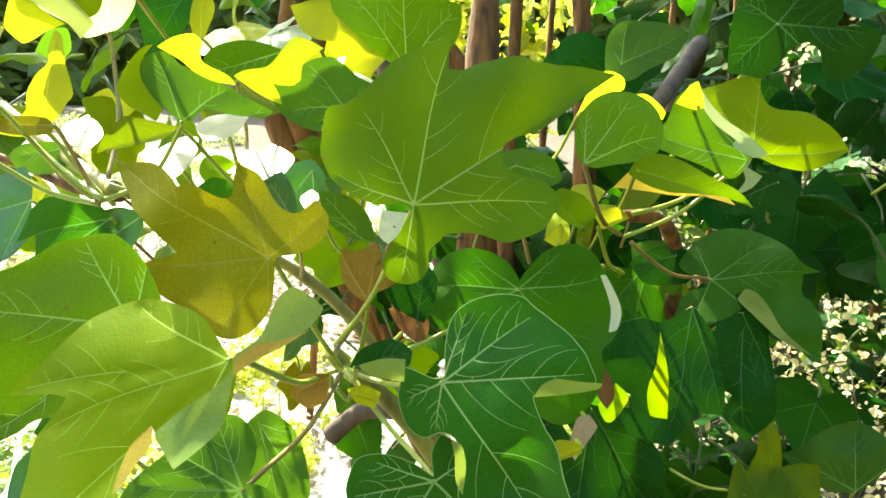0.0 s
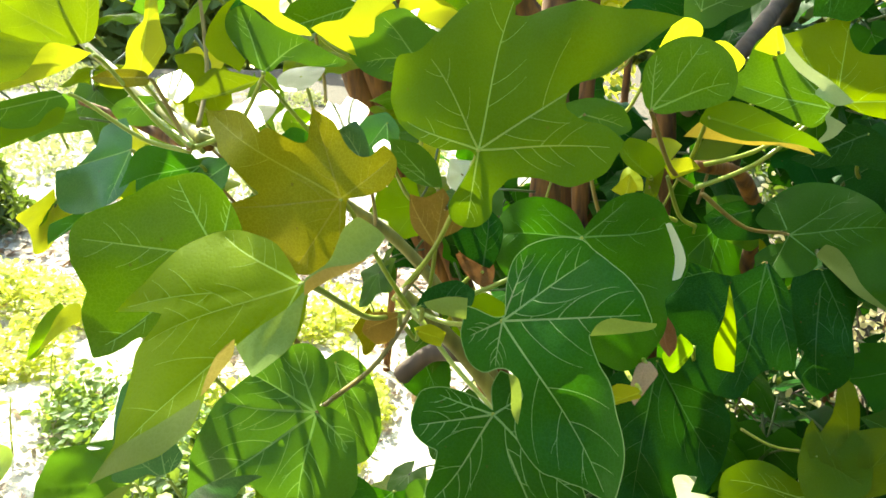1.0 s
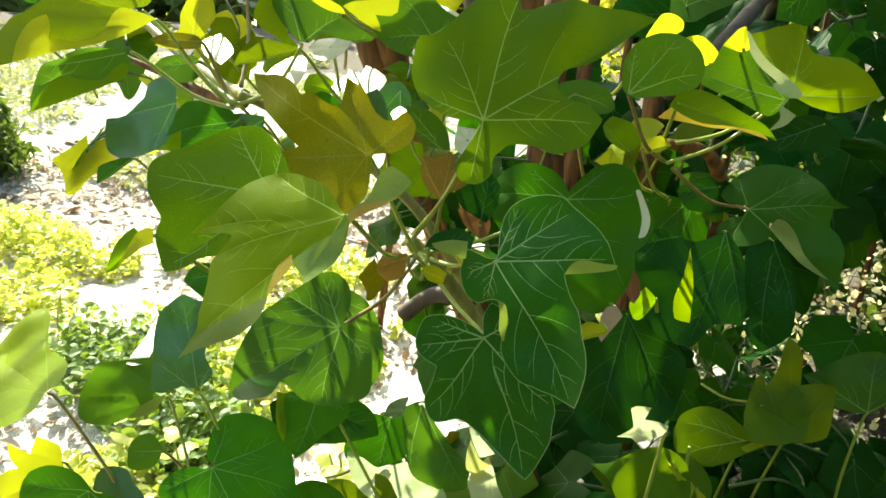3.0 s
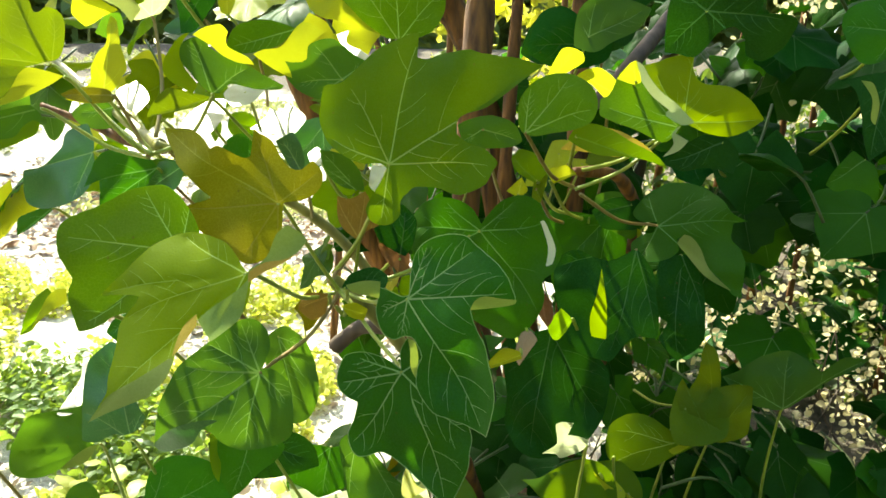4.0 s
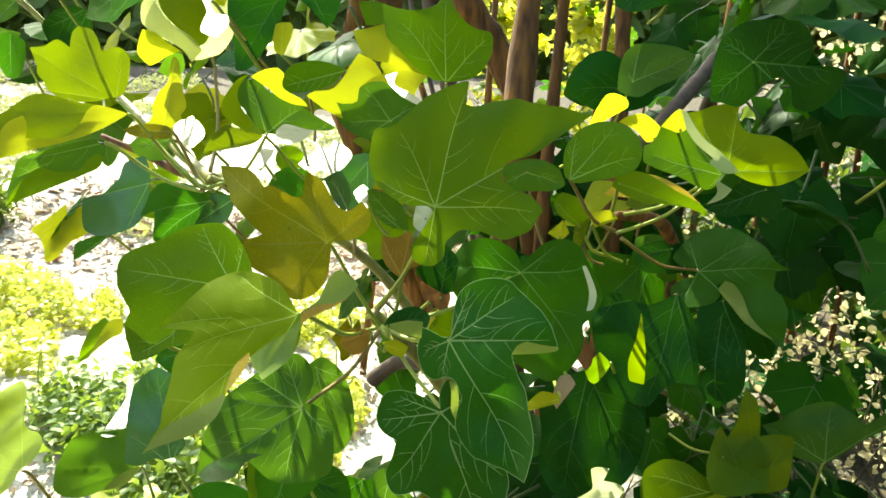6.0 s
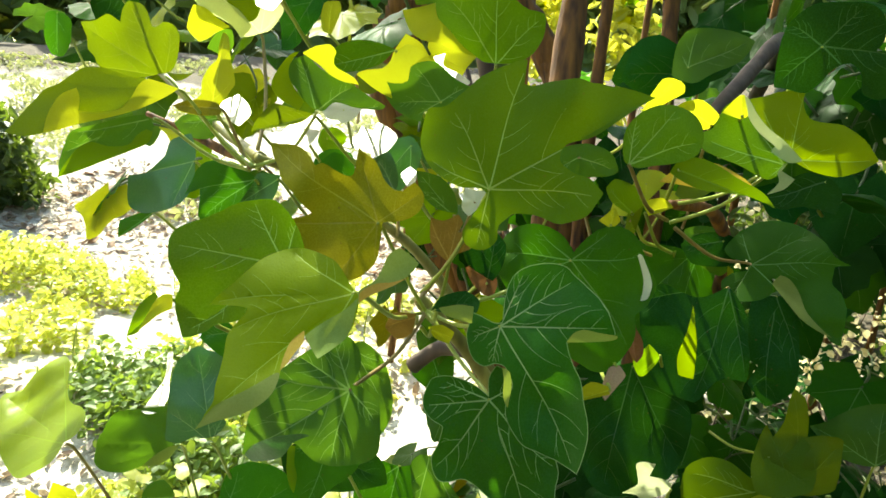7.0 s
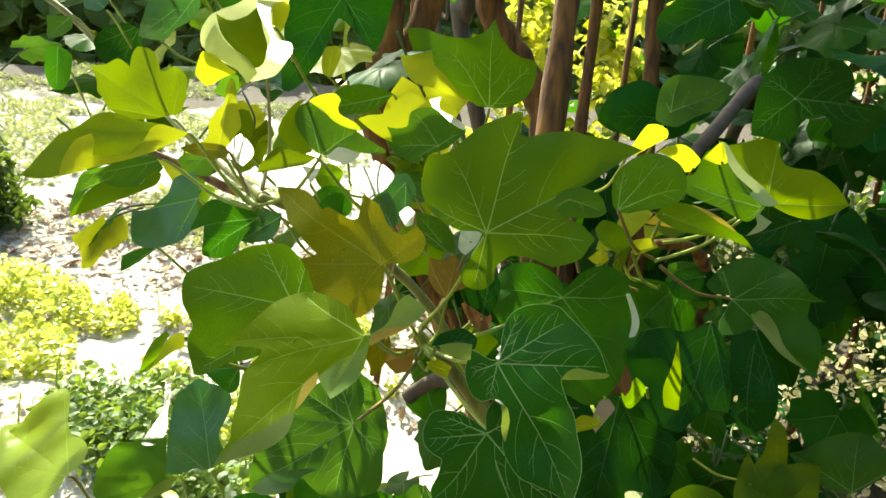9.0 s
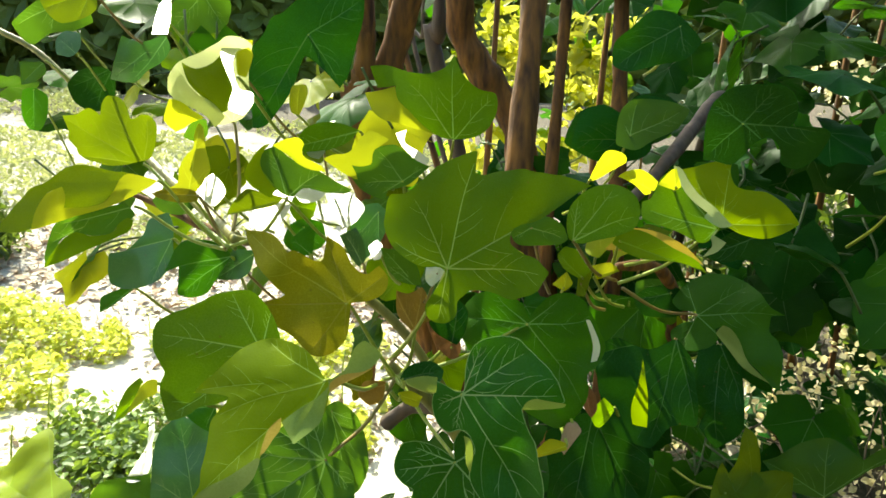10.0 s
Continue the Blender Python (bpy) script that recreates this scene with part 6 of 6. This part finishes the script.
def small_leaves(name, count, spot, size, material, seed, flat=0.5, label="", category="plants", broad=1.0):
    """Many small bent leaves as one mesh: each a pointed oval folded along its midrib."""
    rng = np.random.default_rng(seed)
    verts, faces = [], []
    for k in range(count):
        p = np.array(spot(rng))
        n = rng.normal(size=3) * (1 - flat) + np.array((0, 0, flat * 1.6))
        n /= np.linalg.norm(n)
        d = np.cross(n, rng.normal(size=3))
        d /= np.linalg.norm(d)
        w = np.cross(n, d)
        s = rng.uniform(*size)
        o = len(verts)
        b = broad * rng.uniform(0.8, 1.15)
        verts += [tuple(p + d * (s * a) + w * (s * c * b) + n * (s * h)) for a, c, h in ((-1.0, 0, 0), (-0.55, 0.42, 0.12), (0.15, 0.5, 0.16), (0.75, 0.26, 0.02), (1.1, 0, -0.2), (0.75, -0.26, 0.02), (0.15, -0.5, 0.16), (-0.55, -0.42, 0.12), (0.15, 0, 0))]
        faces += [(o + q, o + (q + 1) % 8, o + 8) for q in range(8)]
    ob = part(name, verts, faces, material, None, smooth=False)
    return tagged(ob, label, category, "", "stuff")


def patches(x0, x1, y0, y1, tall, scale=1.6, level=0.0, seed=0.0):
    """A spot on the ground where a slow noise is above a level; grown up to tall."""
    def spot(rng):
        for _ in range(40):
            x, y = rng.uniform(x0, x1), rng.uniform(y0, y1)
            v = noise.noise((x * scale + seed, y * scale, seed)) + 0.4 * noise.noise((x * scale * 4, y * scale * 4, seed))
            if v > level:
                break
        return x, y, height(x, y) + rng.uniform(0.005, tall) * min(1.0, 0.3 + max(0.0, v - level) * 2)
    return spot


small_leaves("weeds", 12000, patches(-2.8, -0.4, 1.0, 2.7, 0.15, 1.9, 0.14), (0.008, 0.018), WEED, 31, 0.45, "low broad-leaved weeds in patches, sunlit yellow-green", "weeds", 1.5)
# single weed plants among them
def weed_plant(seed, tall):
    rng = random.Random(seed)
    ob = thing("weed", "low broad-leaved weed, sunlit yellow-green", "weed", group="weeds in the clearing")
    part("stem", *tube([(0, 0, -0.02), (0.006, 0.004, tall * 0.5), (0.0, 0.0, tall * 0.85)], 0.0025, 0.0012, 5, 3), PETIOLE, ob)
    oval = [(-90 + a, r) for a, r in ((-170, 0.7), (-120, 1.2), (-70, 1.9), (-30, 2.9), (0, 3.5), (30, 2.9), (70, 1.9), (120, 1.2), (170, 0.7))]
    for k in range(9):
        v, f, edge, lift = blade(oval, 0.4, seed + k, 3, 2)
        leaf_ob = part("leaf", v, f, WEED, ob)
        up = tall * (0.25 + 0.75 * k / 8)
        s = rng.uniform(0.4, 0.8)
        leaf_ob.matrix_basis = Matrix.Translation((0, 0, up)) @ Matrix.Rotation(k * 2.4 + rng.uniform(-0.3, 0.3), 4, "Z") @ Matrix.Rotation(radians(rng.uniform(-35, 10)), 4, "X") @ Matrix.Translation((0, -0.012, 0)) @ Matrix.Scale(s, 4)
    return ob


rng = random.Random(71)
plants = [weed_plant(72 + 20 * k, 0.09 + 0.03 * k) for k in range(3)]
for k in range(48):
    x, y = rng.uniform(-1.7, 0.0), rng.uniform(1.0, 2.6)
    for _ in range(30):
        if noise.noise((x * 2.6, y * 2.6, 0.0)) > 0.0:
            break
        x, y = rng.uniform(-1.7, 0.0), rng.uniform(1.0, 2.6)
    m = pose(x, y, height(x, y), rng.uniform(-8, 8), rng.uniform(-8, 8), rng.uniform(0, 360)) @ Matrix.Scale(rng.uniform(0.8, 1.3), 4)
    if k < 3:
        plants[k].matrix_basis = m
    else:
        copy_thing(plants[k % 3], m)

small_leaves("grass", 18000, patches(-8.0, 0.0, 3.4, 8.0, 0.10, 1.1, 0.02, 2.0), (0.012, 0.034), plain_leaf("grass_blade", (0.26, 0.30, 0.12), (0.55, 0.54, 0.3), (0.45, 0.48, 0.15), 0.3), 33, 0.3, "thin yellow-green grass on the rising ground", "grass")
small_leaves("fallen_leaves", 600, patches(-3.2, -0.4, 2.9, 4.0, 0.03, 1.0, -0.5, 8.0), (0.02, 0.05), plain_leaf("red_dry_leaf", (0.26, 0.17, 0.1), (0.62, 0.5, 0.38), (0.3, 0.15, 0.08), 0.15, 0.8), 34, 0.7, "reddish brown fallen leaves on the bank", "leaf litter")
small_leaves("leaf_litter", 9000, patches(-3.2, 0.4, 0.8, 4.2, 0.03, 2.2, -0.25, 5.0), (0.008, 0.024), DRY, 32, 0.5, "dry fallen leaves and crumbs on the soil", "leaf litter")

small_leaves("dry_debris", 900, patches(0.4, 2.4, 1.15, 2.6, 0.38, 1.2, -0.3, 9.0), (0.006, 0.014), CHAFF, 35, 0.3, "pale dry leaf bits caught in the brush", "debris")


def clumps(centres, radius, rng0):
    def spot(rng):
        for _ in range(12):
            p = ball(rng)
            if keeps_clear(Vector(p)):
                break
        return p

    def ball(rng):
        c = centres[rng.integers(len(centres))]
        d = rng.normal(size=3)
        d *= radius * rng.uniform(0.35, 1.0) / np.linalg.norm(d)
        return c[0] + d[0], c[1] + d[1], max(c[2] + d[2] * 0.8, height(c[0], c[1]) + 0.02)
    return spot


def places(count, seed, x0, x1, y0, y1, z0, z1):
    rng = np.random.default_rng(seed)
    return [tuple(rng.uniform((x0, y0, z0), (x1, y1, z1))) for _ in range(count)]


small_leaves("chaff", 1400, lambda rng: tuple(np.array(HEAPS[rng.integers(len(HEAPS))]) + rng.normal(size=3) * (0.07, 0.06, 0.06)), (0.004, 0.011), CHAFF, 36, 0.2, "pale dry leaf crumbs hanging in the brush, sunlit", "debris", 1.7)

# a greener tuft of weeds at the shrub's foot
small_leaves("weeds", 3600, clumps([(-1.12, 1.58, 0.54), (-0.98, 1.5, 0.54), (-1.25, 1.68, 0.54), (-0.75, 1.35, 0.54), (-0.85, 1.52, 0.54), (-1.05, 1.75, 0.54), (-0.62, 1.28, 0.54)], 0.17, 0), (0.008, 0.019), plain_leaf("green_weed", (0.03, 0.08, 0.012), (0.22, 0.34, 0.05), (0.3, 0.42, 0.04), 0.35), 37, 0.5, "green small-leaved weeds in a tuft", "weeds", 1.4)

# dark small-leaved brush behind the shrub, to the right
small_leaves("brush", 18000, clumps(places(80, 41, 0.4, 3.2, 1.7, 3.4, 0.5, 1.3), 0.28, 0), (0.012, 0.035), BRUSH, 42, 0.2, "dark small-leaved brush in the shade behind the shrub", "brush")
# foliage behind the trunks, sunlight put into its yellow-green
small_leaves("foliage", 800, clumps([tuple(p) for p in SUNNY], 0.14, 0), (0.014, 0.034), SUNLIT_COLOUR, 44, 0.3, "yellow-green sunlit foliage behind the trunks", "foliage")
# low dark green bushes at the edge of the clearing
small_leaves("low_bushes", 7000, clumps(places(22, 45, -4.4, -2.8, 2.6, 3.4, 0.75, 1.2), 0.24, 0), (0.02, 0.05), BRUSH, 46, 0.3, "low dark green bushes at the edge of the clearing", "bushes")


def ring_spot(rng):
    a, r = rng.uniform(0, 2 * math.pi), rng.uniform(12.0, 16.0)
    x, y = r * math.sin(a), 1 + r * math.cos(a)
    top = 3.6 + 1.6 * noise.noise((math.sin(a) * 3, math.cos(a) * 3, 7.0))
    return x, y, height(x, y) + top * rng.uniform(0.0, 1.0) ** 0.8


small_leaves("hedge", 52000, ring_spot, (0.16, 0.36), plain_leaf("hedge_leaf", (0.08, 0.14, 0.03), (0.26, 0.33, 0.08), (0.5, 0.56, 0.08), 0.4), 47, 0.3, "tall green bushes round the clearing", "bushes")

rng = random.Random(51)
verts, faces = [], []
for k in range(110):
    x, y = rng.uniform(0.3, 2.6), rng.uniform(1.1, 3.0)
    z = height(x, y)
    d = Vector((rng.gauss(0, 1), rng.gauss(0, 1), rng.uniform(0.2, 2.5))).normalized() * rng.uniform(0.2, 0.7)
    v, f = tube([(x, y, z), Vector((x, y, z)) + d * 0.5 + Vector((rng.gauss(0, 0.03), rng.gauss(0, 0.03), 0)), Vector((x, y, z)) + d], 0.004, 0.0012, 5, 3)
    o = len(verts)
    verts += v
    faces += [tuple(i + o for i in g) for g in f]
tagged(part("twigs", verts, faces, TWIG, None), "dry thin twigs standing in the brush", "twigs", "", "stuff")

# ---- an unseen tall tree, added so its crown shades and dapples the shrub ----
tall_tree = thing("tree", "tall tree with an open leafy crown", "tree", (-5.6, 1.6, 0))
CROWN = Vector((0.12, 0.55, 1.32)) + TO_SUN * 5.5
side_a = TO_SUN.cross(Vector((0, 0, 1))).normalized()
side_b = TO_SUN.cross(side_a)


def crown_spot(rng):
    for _ in range(60):
        r, a = 0.7 * math.sqrt(rng.uniform(0, 1)) if rng.uniform(0, 1) < 0.8 else rng.uniform(0.6, 1.5), rng.uniform(0, 2 * math.pi)
        p = CROWN + side_a * (r * math.cos(a)) + side_b * (r * math.sin(a) * 0.9) + TO_SUN * rng.uniform(-0.6, 0.6)
        if all(((p - g) - TO_SUN * (p - g).dot(TO_SUN)).length > 0.07 for g in GAPS):
            break
    return tuple(p)


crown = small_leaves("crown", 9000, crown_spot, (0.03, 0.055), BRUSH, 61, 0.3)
crown.parent = tall_tree
crown.matrix_parent_inverse = Matrix.Translation((5.6, -1.6, 0))
tagged(crown, "open crown of small dark leaves", "", "", "stuff")
off = Vector((5.6, -1.6, 0))
v, f = tube([Vector((-5.6, 1.6, 0.4)) + off, Vector((-5.4, 2.0, 2.6)) + off, Vector((-4.4, 3.2, 4.6)) + off, CROWN - side_a * 0.85 + off], 0.13, 0.04, 12, 8, 0.2)
part("trunk", v, f, BARK, tall_tree, "leaning brown trunk")
for k in range(5):
    end = CROWN + side_a * (0.75 * math.cos(k * 1.3)) + side_b * (0.75 * math.sin(k * 1.3)) + off
    start = CROWN - side_a * 0.85 + off
    v, f = tube([start, start.lerp(end, 0.6) + TO_SUN * 0.15, end], 0.014, 0.005, 8, 5)
    part("limb", v, f, BARK, tall_tree)
